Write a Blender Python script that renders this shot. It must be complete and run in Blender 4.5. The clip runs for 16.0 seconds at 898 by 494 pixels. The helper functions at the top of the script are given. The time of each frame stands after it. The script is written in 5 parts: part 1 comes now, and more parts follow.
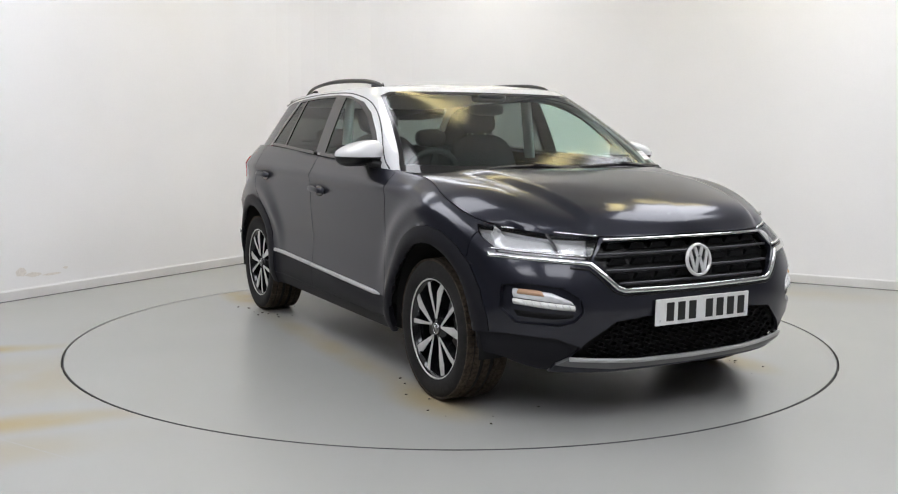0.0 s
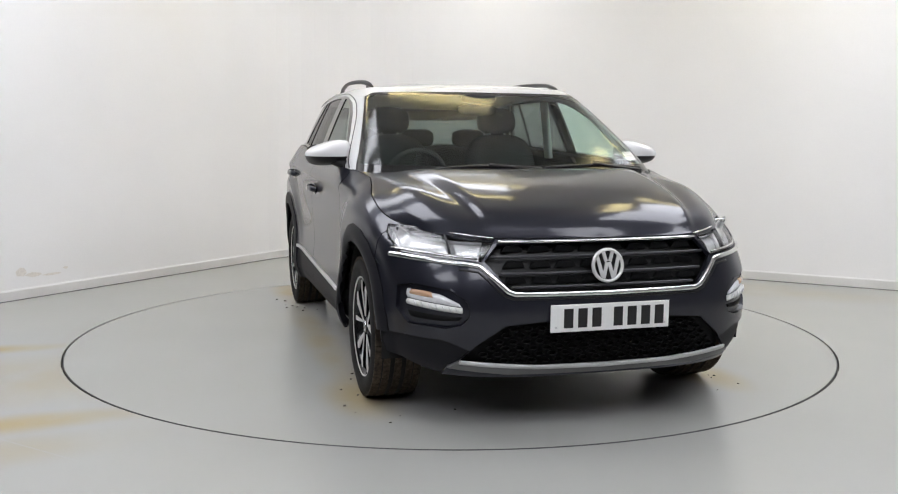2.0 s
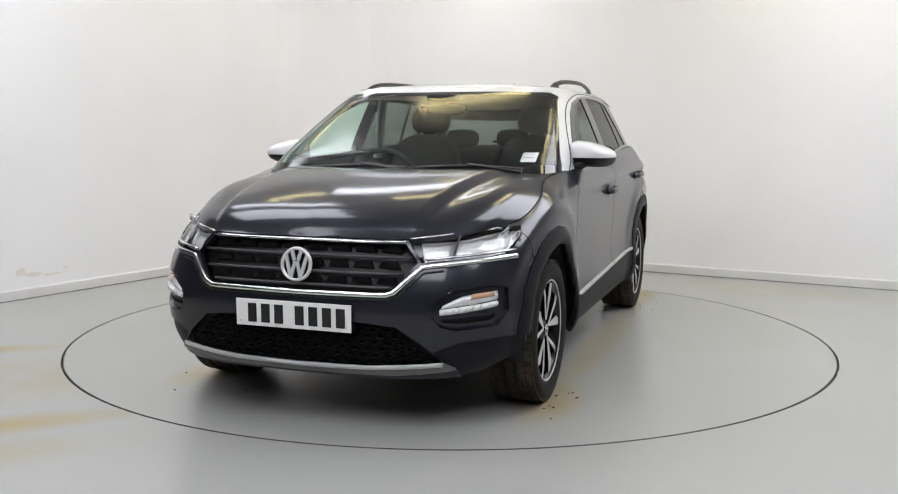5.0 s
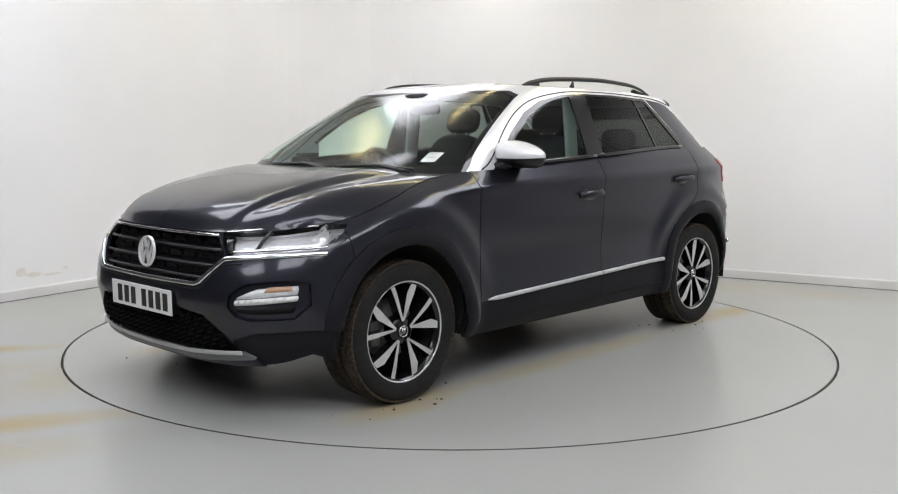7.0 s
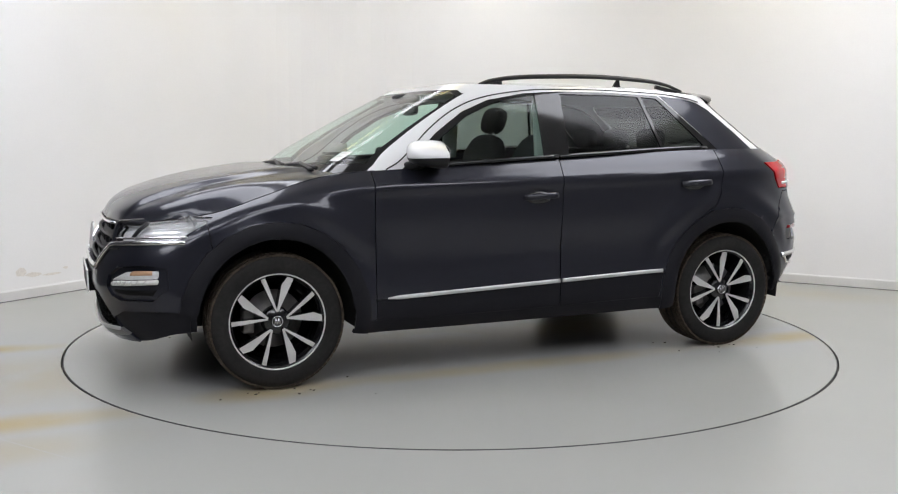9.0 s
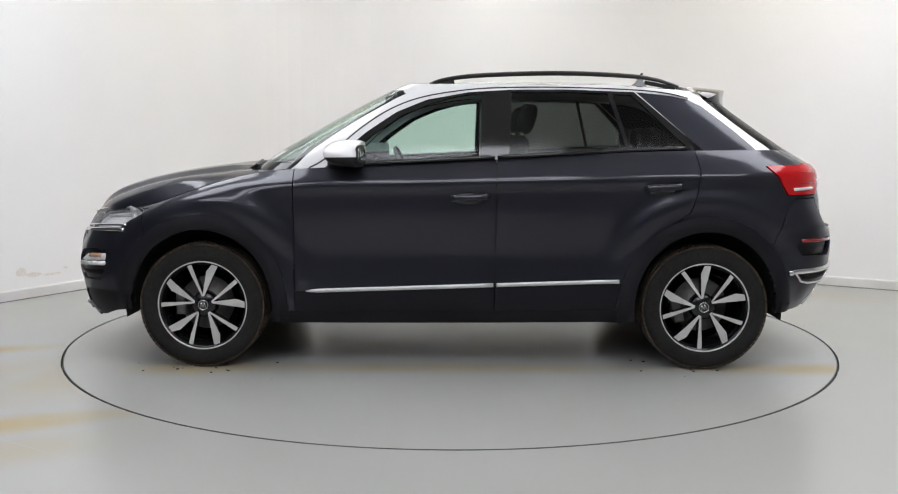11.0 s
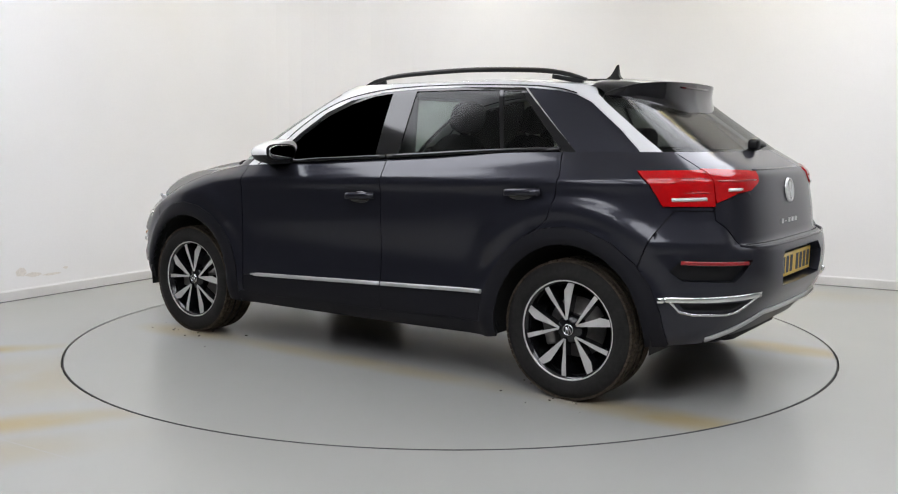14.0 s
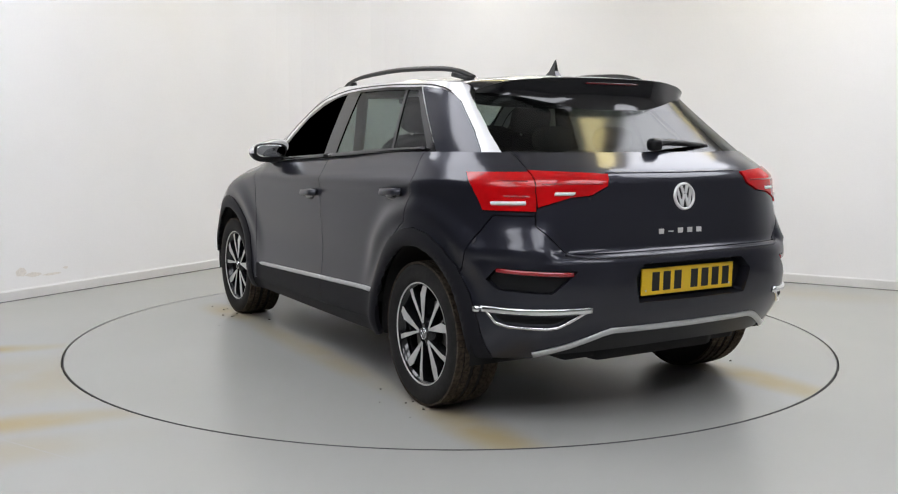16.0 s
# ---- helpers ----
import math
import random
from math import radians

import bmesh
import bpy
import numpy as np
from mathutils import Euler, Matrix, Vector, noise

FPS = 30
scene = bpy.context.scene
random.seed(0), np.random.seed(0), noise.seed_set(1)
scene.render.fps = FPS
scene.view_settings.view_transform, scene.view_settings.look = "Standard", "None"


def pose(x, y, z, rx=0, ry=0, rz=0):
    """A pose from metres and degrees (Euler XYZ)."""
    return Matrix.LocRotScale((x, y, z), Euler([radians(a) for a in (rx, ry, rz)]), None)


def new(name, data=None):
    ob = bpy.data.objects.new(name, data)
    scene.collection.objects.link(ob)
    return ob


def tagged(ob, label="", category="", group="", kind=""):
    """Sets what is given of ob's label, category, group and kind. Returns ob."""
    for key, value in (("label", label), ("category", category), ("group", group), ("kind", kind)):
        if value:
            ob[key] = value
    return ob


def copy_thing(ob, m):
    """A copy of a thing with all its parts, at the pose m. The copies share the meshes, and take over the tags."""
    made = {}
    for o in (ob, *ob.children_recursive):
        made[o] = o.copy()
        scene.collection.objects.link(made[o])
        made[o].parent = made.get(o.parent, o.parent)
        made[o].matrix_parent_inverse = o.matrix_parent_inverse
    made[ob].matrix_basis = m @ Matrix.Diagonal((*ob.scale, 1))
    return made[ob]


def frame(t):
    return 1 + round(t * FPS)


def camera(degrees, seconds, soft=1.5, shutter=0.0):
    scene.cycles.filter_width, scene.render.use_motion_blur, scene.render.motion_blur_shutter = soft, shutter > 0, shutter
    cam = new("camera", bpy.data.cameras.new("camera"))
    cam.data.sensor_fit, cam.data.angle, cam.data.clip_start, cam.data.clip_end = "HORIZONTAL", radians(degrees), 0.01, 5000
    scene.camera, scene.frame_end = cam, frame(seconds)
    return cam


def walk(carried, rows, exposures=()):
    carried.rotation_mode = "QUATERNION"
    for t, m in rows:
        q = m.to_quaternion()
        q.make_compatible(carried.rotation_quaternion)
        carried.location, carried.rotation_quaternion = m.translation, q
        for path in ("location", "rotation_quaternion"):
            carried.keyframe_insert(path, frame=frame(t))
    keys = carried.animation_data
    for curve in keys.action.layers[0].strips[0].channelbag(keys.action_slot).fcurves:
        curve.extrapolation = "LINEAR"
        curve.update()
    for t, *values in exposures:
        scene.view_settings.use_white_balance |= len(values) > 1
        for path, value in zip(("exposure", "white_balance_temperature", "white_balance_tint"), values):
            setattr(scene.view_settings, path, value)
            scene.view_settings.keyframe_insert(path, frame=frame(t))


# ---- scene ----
# The camera stands still on a tripod; the car turns before it on a turntable.
cam = camera(50.93, 16.0, soft=1.15)
EYE = (0.0, -5.729, 1.196)
STAND = pose(*EYE, 90 - 6.674, 0, 0.076) @ pose(0, 0, 0, 0, 0, 0.22)
walk(cam, [(0.0, STAND), (16.0, STAND)], [(0.0, 0.0), (16.0, 0.0)])

# ---- world: the room is closed, so only a faint ambient comes from outside ----
world = bpy.data.worlds.new("studio_world")
world.use_nodes = True
world.node_tree.nodes["Background"].inputs[0].default_value = (0.8, 0.85, 0.9, 1)
world.node_tree.nodes["Background"].inputs[1].default_value = 0.05
scene.world = world

COOL, WARM = (0.94, 0.955, 1.025), (1.0, 0.84, 0.40)
PANEL_COOL, PANEL_WARM = 6.0, 6.8


# ---- materials ----
def material(name, color, rough=0.5, metal=0.0, coat=0.0, grain=0.0, scale=40.0, bump=0.0, spec=0.5, stain=0.0, stain_scale=2.0, rough_var=0.0, coat_rough=0.04):
    """A Principled material with colour variation at two scales, and fine relief."""
    m = bpy.data.materials.new(name)
    m.use_nodes = True
    nt = m.node_tree
    p = nt.nodes["Principled BSDF"]
    p.inputs["Base Color"].default_value = (*color, 1)
    p.inputs["Roughness"].default_value = rough
    p.inputs["Metallic"].default_value = metal
    p.inputs["Coat Weight"].default_value = coat
    p.inputs["Coat Roughness"].default_value = coat_rough
    p.inputs["Specular IOR Level"].default_value = spec
    co = nt.nodes.new("ShaderNodeTexCoord")

    def noise_node(sc, detail):
        n = nt.nodes.new("ShaderNodeTexNoise")
        n.inputs["Scale"].default_value = sc
        n.inputs["Detail"].default_value = detail
        nt.links.new(co.outputs["Object"], n.inputs["Vector"])
        return n

    fine, broad = noise_node(scale, 4), noise_node(stain_scale, 5)
    if grain or stain:
        value = None
        for n, amount in ((fine, grain), (broad, stain)):
            r = nt.nodes.new("ShaderNodeMapRange")
            r.inputs["From Min"].default_value, r.inputs["From Max"].default_value = 0.3, 0.7
            r.inputs["To Min"].default_value, r.inputs["To Max"].default_value = 1 - amount, 1 + amount * 0.5
            nt.links.new(n.outputs["Fac"], r.inputs["Value"])
            if value is None:
                value = r.outputs["Result"]
            else:
                mul = nt.nodes.new("ShaderNodeMath")
                mul.operation = "MULTIPLY"
                nt.links.new(value, mul.inputs[0])
                nt.links.new(r.outputs["Result"], mul.inputs[1])
                value = mul.outputs[0]
        mix = nt.nodes.new("ShaderNodeVectorMath")
        mix.operation = "SCALE"
        mix.inputs[0].default_value = color
        nt.links.new(value, mix.inputs["Scale"])
        nt.links.new(mix.outputs["Vector"], p.inputs["Base Color"])
    if rough_var:
        r = nt.nodes.new("ShaderNodeMapRange")
        r.inputs["From Min"].default_value, r.inputs["From Max"].default_value = 0.3, 0.7
        r.inputs["To Min"].default_value, r.inputs["To Max"].default_value = rough - rough_var, rough + rough_var
        nt.links.new(broad.outputs["Fac"], r.inputs["Value"])
        nt.links.new(r.outputs["Result"], p.inputs["Roughness"])
    if bump:
        b = nt.nodes.new("ShaderNodeBump")
        b.inputs["Strength"].default_value = bump
        b.inputs["Distance"].default_value = 0.002
        nt.links.new(fine.outputs["Fac"], b.inputs["Height"])
        nt.links.new(b.outputs["Normal"], p.inputs["Normal"])
    return m


def glow(name, color, strength):
    m = bpy.data.materials.new(name)
    m.use_nodes = True
    p = m.node_tree.nodes["Principled BSDF"]
    p.inputs["Base Color"].default_value = (0.8, 0.8, 0.8, 1)
    p.inputs["Emission Color"].default_value = (*color, 1)
    p.inputs["Emission Strength"].default_value = strength
    return m


def glass(name, tint, gloss=1.0, blur=0.03):
    """A pane: tinted see-through sheet whose gloss grows at grazing angles."""
    m = bpy.data.materials.new(name)
    m.use_nodes = True
    nt = m.node_tree
    nt.nodes.remove(nt.nodes["Principled BSDF"])
    clear = nt.nodes.new("ShaderNodeBsdfTransparent")
    clear.inputs[0].default_value = (*tint, 1)
    shine = nt.nodes.new("ShaderNodeBsdfGlossy")
    shine.inputs["Roughness"].default_value = blur
    shine.inputs["Color"].default_value = (gloss, gloss, gloss, 1)
    lw = nt.nodes.new("ShaderNodeLayerWeight")
    lw.inputs["Blend"].default_value = 0.5
    pw = nt.nodes.new("ShaderNodeMath")
    pw.operation = "POWER"
    pw.inputs[1].default_value = 4.5
    nt.links.new(lw.outputs["Facing"], pw.inputs[0])
    fr = nt.nodes.new("ShaderNodeMapRange")
    fr.inputs["To Min"].default_value, fr.inputs["To Max"].default_value = 0.05, 0.95
    nt.links.new(pw.outputs[0], fr.inputs["Value"])
    mix = nt.nodes.new("ShaderNodeMixShader")
    nt.links.new(fr.outputs[0], mix.inputs[0])
    nt.links.new(clear.outputs[0], mix.inputs[1])
    nt.links.new(shine.outputs[0], mix.inputs[2])
    nt.links.new(mix.outputs[0], nt.nodes["Material Output"].inputs["Surface"])
    return m


def floor_paint(name, marks):
    """Grey floor paint with drifts of brown dirt: marks are (x, y, half length, half width, turn, amount)."""
    m = material(name, (0.368, 0.366, 0.348), 0.26, 0, 0, 0.03, 220, 0.04, 0.5, 0.035, 0.9, 0.0)
    nt = m.node_tree
    p = nt.nodes["Principled BSDF"]
    base = p.inputs["Base Color"].links[0].from_socket
    geo = nt.nodes.new("ShaderNodeTexCoord")
    ns = nt.nodes.new("ShaderNodeTexNoise")
    ns.inputs["Scale"].default_value, ns.inputs["Detail"].default_value = 2.2, 6
    nt.links.new(geo.outputs["Object"], ns.inputs["Vector"])
    for x, y, a, b, turn, amount in marks:
        mp = nt.nodes.new("ShaderNodeMapping")
        mp.vector_type = "TEXTURE"
        mp.inputs["Location"].default_value = (x, y, 0)
        mp.inputs["Rotation"].default_value = (0, 0, radians(turn))
        mp.inputs["Scale"].default_value = (a, b, 1)
        nt.links.new(geo.outputs["Object"], mp.inputs["Vector"])
        ln = nt.nodes.new("ShaderNodeVectorMath")
        ln.operation = "LENGTH"
        nt.links.new(mp.outputs[0], ln.inputs[0])
        fade = nt.nodes.new("ShaderNodeMapRange")
        fade.interpolation_type = "SMOOTHSTEP"
        fade.inputs["From Min"].default_value, fade.inputs["From Max"].default_value = 1.0, 0.1
        fade.inputs["To Min"].default_value, fade.inputs["To Max"].default_value = 0, amount
        nt.links.new(ln.outputs["Value"], fade.inputs["Value"])
        patch = nt.nodes.new("ShaderNodeMapRange")
        patch.inputs["From Min"].default_value, patch.inputs["From Max"].default_value = 0.15, 0.52
        nt.links.new(ns.outputs["Fac"], patch.inputs["Value"])
        mul = nt.nodes.new("ShaderNodeMath")
        mul.operation = "MULTIPLY"
        nt.links.new(fade.outputs["Result"], mul.inputs[0])
        nt.links.new(patch.outputs["Result"], mul.inputs[1])
        mx = nt.nodes.new("ShaderNodeMix")
        mx.data_type = "RGBA"
        nt.links.new(mul.outputs[0], mx.inputs[0])
        nt.links.new(base, mx.inputs[6])
        mx.inputs[7].default_value = (0.36, 0.285, 0.15, 1)
        base = mx.outputs[2]
    nt.links.new(base, p.inputs["Base Color"])
    return m


WALL = material("white_wall_paint", (0.875, 0.868, 0.862), 0.75, 0, 0, 0.012, 90, 0.05, 0.3, 0.025, 1.1)
# dark grey stands for the dim space that the car mirrors
END_WALL = material("end_wall_dim_tone", (0.22, 0.22, 0.225), 0.8, 0, 0, 0.03, 60)
# near-black tone puts the darkness of an unlit hall into the colour
UNLIT_HALL = material("unlit_hall_tone", (0.035, 0.035, 0.037), 0.8, 0, 0, 0.03, 60)
# mid grey, likewise set by how bright the car's reflections should be
GREY_WALL = material("east_wall_dim_tone", (0.30, 0.30, 0.31), 0.8, 0, 0, 0.03, 60)
# toned below the wall white so the skirting's lit top line shows
SKIRT = material("white_gloss_paint", (0.74, 0.73, 0.71), 0.4, 0, 0, 0.02, 60, 0.0, 0.4, 0.08, 3.0)
CEIL = material("ceiling_paint", (0.78, 0.78, 0.77), 0.85, 0, 0, 0.01, 60)
SCUFF = material("brown_scuff", (0.80, 0.76, 0.71), 0.8, 0, 0, 0.1, 60)
FLOOR = floor_paint("grey_floor_paint", [(-2.75, -0.62, 0.75, 0.17, 18, 1.0), (-1.95, -1.98, 0.95, 0.20, 24, 1.0), (-2.3, -1.3, 1.3, 0.75, 20, 0.45), (-1.9, -2.35, 0.9, 0.30, 24, 0.45), (2.6, 1.6, 1.2, 0.5, -30, 0.25)])
DECK = floor_paint("turntable_paint", [(-1.75, 0.90, 0.75, 0.20, 0, 0.9), (-1.75, -0.76, 0.75, 0.20, 0, 0.9), (0.0, 0.93, 1.6, 0.16, 0, 0.55), (0.0, -0.80, 1.6, 0.16, 0, 0.55), (1.3, 0.95, 0.5, 0.22, 3, 0.8), (1.3, -0.8, 0.5, 0.24, 0, 0.8), (-0.2, 0.07, 1.9, 0.6, 0, 0.5)])
# dark tone of the shade line drawn along the skirting
SHADE_STRIP = material("dark_shade_strip", (0.05, 0.05, 0.048), 0.9)
JOINT = material("joint_grey", (0.24, 0.24, 0.235), 0.6)
RIM_STEEL = material("dark_edge_steel", (0.05, 0.05, 0.05), 0.5, 0.4, 0, 0.2, 60)
LAMP_COOL, LAMP_WARM = glow("cool_lamp", COOL, PANEL_COOL), glow("warm_lamp", WARM, PANEL_WARM)
LAMP_FRAME = material("lamp_frame_paint", (0.7, 0.7, 0.7), 0.4)
# near-black, for the dark opening mirrored in the car's doors
SHUTTER = material("dark_opening_shutter", (0.035, 0.037, 0.04), 0.5, 0.2, 0, 0.1, 30)


def mesh(name, bm, mats, smooth=False):
    me = bpy.data.meshes.new(name)
    for f in bm.faces:
        f.smooth = smooth
    bm.to_mesh(me)
    bm.free()
    for m in (mats if isinstance(mats, (list, tuple)) else [mats]):
        me.materials.append(m)
    return me


def part(name, bm, mat, parent, label="", smooth=True):
    """Links a bmesh as one mesh object under a thing or a part."""
    ob = new(name, mesh(name, bm, mat, smooth))
    ob.parent = parent
    return tagged(ob, label)


def box(bm, x0, x1, y0, y1, z0, z1, bevel=0.0, m=None):
    r = bmesh.ops.create_cube(bm, size=1, matrix=Matrix.Translation(((x0 + x1) / 2, (y0 + y1) / 2, (z0 + z1) / 2)) @ Matrix.Diagonal((abs(x1 - x0), abs(y1 - y0), abs(z1 - z0), 1)))
    vs = r["verts"]
    if bevel:
        r = bmesh.ops.bevel(bm, geom=list({e for v in vs for e in v.link_edges}) , offset=bevel, segments=2, affect="EDGES", profile=0.6)
        vs = r["verts"]
    if m is not None:
        seen, todo = set(), list(vs)
        while todo:
            v = todo.pop()
            if v in seen:
                continue
            seen.add(v)
            todo += [e.other_vert(v) for e in v.link_edges]
        bmesh.ops.transform(bm, matrix=m, verts=list(seen))
    return bm


def prism(bm, outline, z0, z1):
    """An upright block over a plan outline."""
    lo, hi = [bm.verts.new((x, y, z0)) for x, y in outline], [bm.verts.new((x, y, z1)) for x, y in outline]
    n = len(outline)
    bm.faces.new(hi)
    bm.faces.new(lo[::-1])
    for i in range(n):
        bm.faces.new((lo[i], lo[(i + 1) % n], hi[(i + 1) % n], hi[i]))
    bmesh.ops.recalc_face_normals(bm, faces=bm.faces)
    return bm


# ---- the room: two white walls meeting in a rounded corner, closed behind the camera ----
CORNER = Vector((-1.21, 4.37))
A = Vector((-0.508, -0.861))        # along the long side wall, towards the camera
B = Vector((0.868, -0.496))         # along the back wall
H, ROUND = 3.4, 1.1
WHITE_END = 4.55                    # beyond this a dark-painted wall stands for an unlit hall


def plan(a, b):
    return CORNER + A * a + B * b


def corner_path(off):
    """The wall line round the corner, off metres into the room."""
    out = [plan(WHITE_END, off)]
    for i in range(13):
        t = radians(90 * i / 12)
        out.append(plan(ROUND - (ROUND - off) * math.sin(t), ROUND - (ROUND - off) * math.cos(t)))
    return out + [plan(off, 10.5)]


def strip_wall(name, off0, off1, z0, z1, mat, smooth=True):
    bm = bmesh.new()
    p0, p1 = corner_path(off0), corner_path(off1)
    prism(bm, [*p0, *p1[::-1]], z0, z1)
    return new(name, mesh(name, bm, mat))


tagged(strip_wall("wall_north", -0.12, 0.0, -0.02, H, WALL), "white painted studio wall with a rounded corner", "wall", kind="structure")
tagged(strip_wall("baseboard", 0.0, 0.018, 0.0, 0.068, SKIRT), "white painted skirting board, scuffed in places", "skirting board", kind="structure")
# solid dark strip laid in for the shade where skirting meets floor
tagged(strip_wall("skirting_shade", 0.018, 0.021, 0.0, 0.004, SHADE_STRIP), "thin dark strip added as the shade line between skirting and floor", "floor gap", kind="structure")
# bead in the lighter wall white, painting the light on the ledge
tagged(strip_wall("trim", 0.0, 0.012, 0.068, 0.077, WALL), "thin top bead of the skirting board, whiter to stand for its lit ledge", "trim", kind="structure")
# unseen closing wall, its dimness put into the paint
bm = prism(bmesh.new(), [plan(13.0, -0.12), plan(13.12, -0.12), plan(13.12, 10.62), plan(13.0, 10.62)], -0.02, H)
tagged(new("wall_south", mesh("wall_south", bm, END_WALL)), "unseen plain wall added to close the studio, dark grey for dim space", "wall", kind="structure")
# unseen wall, added dark so the car's sides mirror an unlit hall
bm = prism(bmesh.new(), [plan(WHITE_END, -0.12), plan(13.0, -0.12), plan(13.0, 0.0), plan(WHITE_END, 0.0)], -0.02, H)
tagged(new("wall_west", mesh("wall_west", bm, UNLIT_HALL)), "unseen added wall, painted dark to stand for an unlit hall", "wall", kind="structure")
# unseen closing wall, greyed to dim what the car mirrors
bm = prism(bmesh.new(), [plan(-0.12, 10.5), plan(13.0, 10.5), plan(13.0, 10.62), plan(-0.12, 10.62)], -0.02, H)
tagged(new("wall_east", mesh("wall_east", bm, GREY_WALL)), "unseen plain wall added to close the studio, grey for dim space", "wall", kind="structure")
bm = prism(bmesh.new(), [plan(-0.2, -0.2), plan(13.2, -0.2), plan(13.2, 10.7), plan(-0.2, 10.7)], H, H + 0.1)
tagged(new("ceiling", mesh("ceiling", bm, CEIL)), "plain pale studio ceiling", "ceiling", kind="structure")
# unseen slatted shutter, added where the car mirrors a dark opening
bm = prism(bmesh.new(), [plan(12.95, 0.15), plan(13.0, 0.15), plan(13.0, 3.3), plan(12.95, 3.3)], 0.0, 2.9)
for k in range(14):
    z = 0.1 + 0.2 * k
    prism(bm, [plan(12.93, 0.15), plan(12.95, 0.15), plan(12.95, 3.3), plan(12.93, 3.3)], z, z + 0.16)
tagged(new("door_1", mesh("door_1", bm, SHUTTER)), "unseen dark roller shutter door added to the end wall for the car's reflections", "door", kind="structure")

# scuffs on the wall low down
for a, z, w, h in ((7.10, 0.20, 0.05, 0.045), (7.0, 0.17, 0.08, 0.02), (6.72, 0.19, 0.03, 0.012), (6.85, 0.155, 0.10, 0.012)):
    bm = bmesh.new()
    outline = [(w * math.cos(k * 0.7) * (0.6 + 0.4 * random.random()), h * math.sin(k * 0.7) * (0.6 + 0.4 * random.random())) for k in range(9)]
    c = plan(a - 3.3, 0.0015)
    vs = [bm.verts.new((c.x + A.x * u, c.y + A.y * u, z + v)) for u, v in outline]
    bm.faces.new(vs)
    tagged(new("wall_scuff", mesh("wall_scuff", bm, SCUFF)), "faint brown scuff on the white wall above the skirting", "scuff", "scuffs on the wall", kind="structure")

# ---- floor with the round pit, and the turntable flush in it ----
R_DISC, GAP = 2.219, 0.009
bm = bmesh.new()
ring = [bm.verts.new(((R_DISC + GAP) * math.cos(radians(3 * k)), (R_DISC + GAP) * math.sin(radians(3 * k)), 0)) for k in range(120)]
deep = [bm.verts.new((v.co.x, v.co.y, -0.06)) for v in ring]
far = [bm.verts.new((11.0 * math.cos(radians(3 * k)), 11.0 * math.sin(radians(3 * k)), 0)) for k in range(120)]
for k in range(120):
    j = (k + 1) % 120
    bm.faces.new((ring[k], far[k], far[j], ring[j]))
    bm.faces.new((deep[k], ring[k], ring[j], deep[j]))
bm.faces.new(deep)
bmesh.ops.recalc_face_normals(bm, faces=bm.faces)
tagged(new("floor", mesh("floor", bm, FLOOR)), "pale grey painted floor with brown dirt drifts", "floor", kind="structure")

turntable = tagged(new("turntable"), "round grey turntable set flush in the floor, dirty from tyres", "turntable")
bm = bmesh.new()
bmesh.ops.create_circle(bm, cap_ends=True, segments=180, radius=R_DISC - 0.006, matrix=Matrix.Translation((0, 0, 0.0)))
part("deck", bm, DECK, turntable, "grey painted steel deck", smooth=False)
bm = bmesh.new()
inner = [bm.verts.new(((R_DISC - 0.006) * math.cos(radians(2 * k)), (R_DISC - 0.006) * math.sin(radians(2 * k)), 0.0)) for k in range(180)]
outer = [bm.verts.new((R_DISC * math.cos(radians(2 * k)), R_DISC * math.sin(radians(2 * k)), -0.003)) for k in range(180)]
low = [bm.verts.new((v.co.x, v.co.y, -0.05)) for v in outer]
for k in range(180):
    j = (k + 1) % 180
    bm.faces.new((inner[k], outer[k], outer[j], inner[j]))
    bm.faces.new((outer[k], low[k], low[j], outer[j]))
part("edge_ring", bm, RIM_STEEL, turntable, "dark steel edge ring")

# fine joints in the floor paint
for (x0, y0), (x1, y1) in (((-1.77, -2.12), (-0.95, -2.62)), ((1.40, -1.75), (1.85, -1.96))):
    d = Vector((x1 - x0, y1 - y0)).normalized() * 0.0013
    bm = bmesh.new()
    bm.faces.new([bm.verts.new((x, y, 0.0006)) for x, y in ((x0 - d.y, y0 + d.x), (x0 + d.y, y0 - d.x), (x1 + d.y, y1 - d.x), (x1 - d.y, y1 + d.x))])
    tagged(new("floor_joint", mesh("floor_joint", bm, JOINT)), "hairline joint in the grey floor", "floor joint", "floor joints", kind="structure")

# crumbs of dirt that fell from the tyres, lying on the deck
CRUMB = material("dark_dirt", (0.05, 0.042, 0.03), 0.95, 0, 0, 0.3, 200)
crumbs = bmesh.new()
for k in range(45):
    wx, wy = random.choice(((-1.3, 0.95), (-1.3, -0.8), (1.3, 0.95), (1.3, -0.8)))
    x, y = wx + random.gauss(0, 0.22), wy + random.gauss(0, 0.10)
    if math.hypot(x, y) < 2.1:
        s = random.uniform(0.002, 0.007)
        bmesh.ops.create_icosphere(crumbs, subdivisions=1, radius=s, matrix=Matrix.Translation((x, y, s * 0.4)) @ Matrix.Rotation(random.random() * 6, 4, "Z") @ Matrix.Diagonal((1.6, 1, 0.6, 1)))
dirt = part("dirt", crumbs, CRUMB, turntable, "crumbs of dark dirt")
tagged(dirt, kind="stuff")


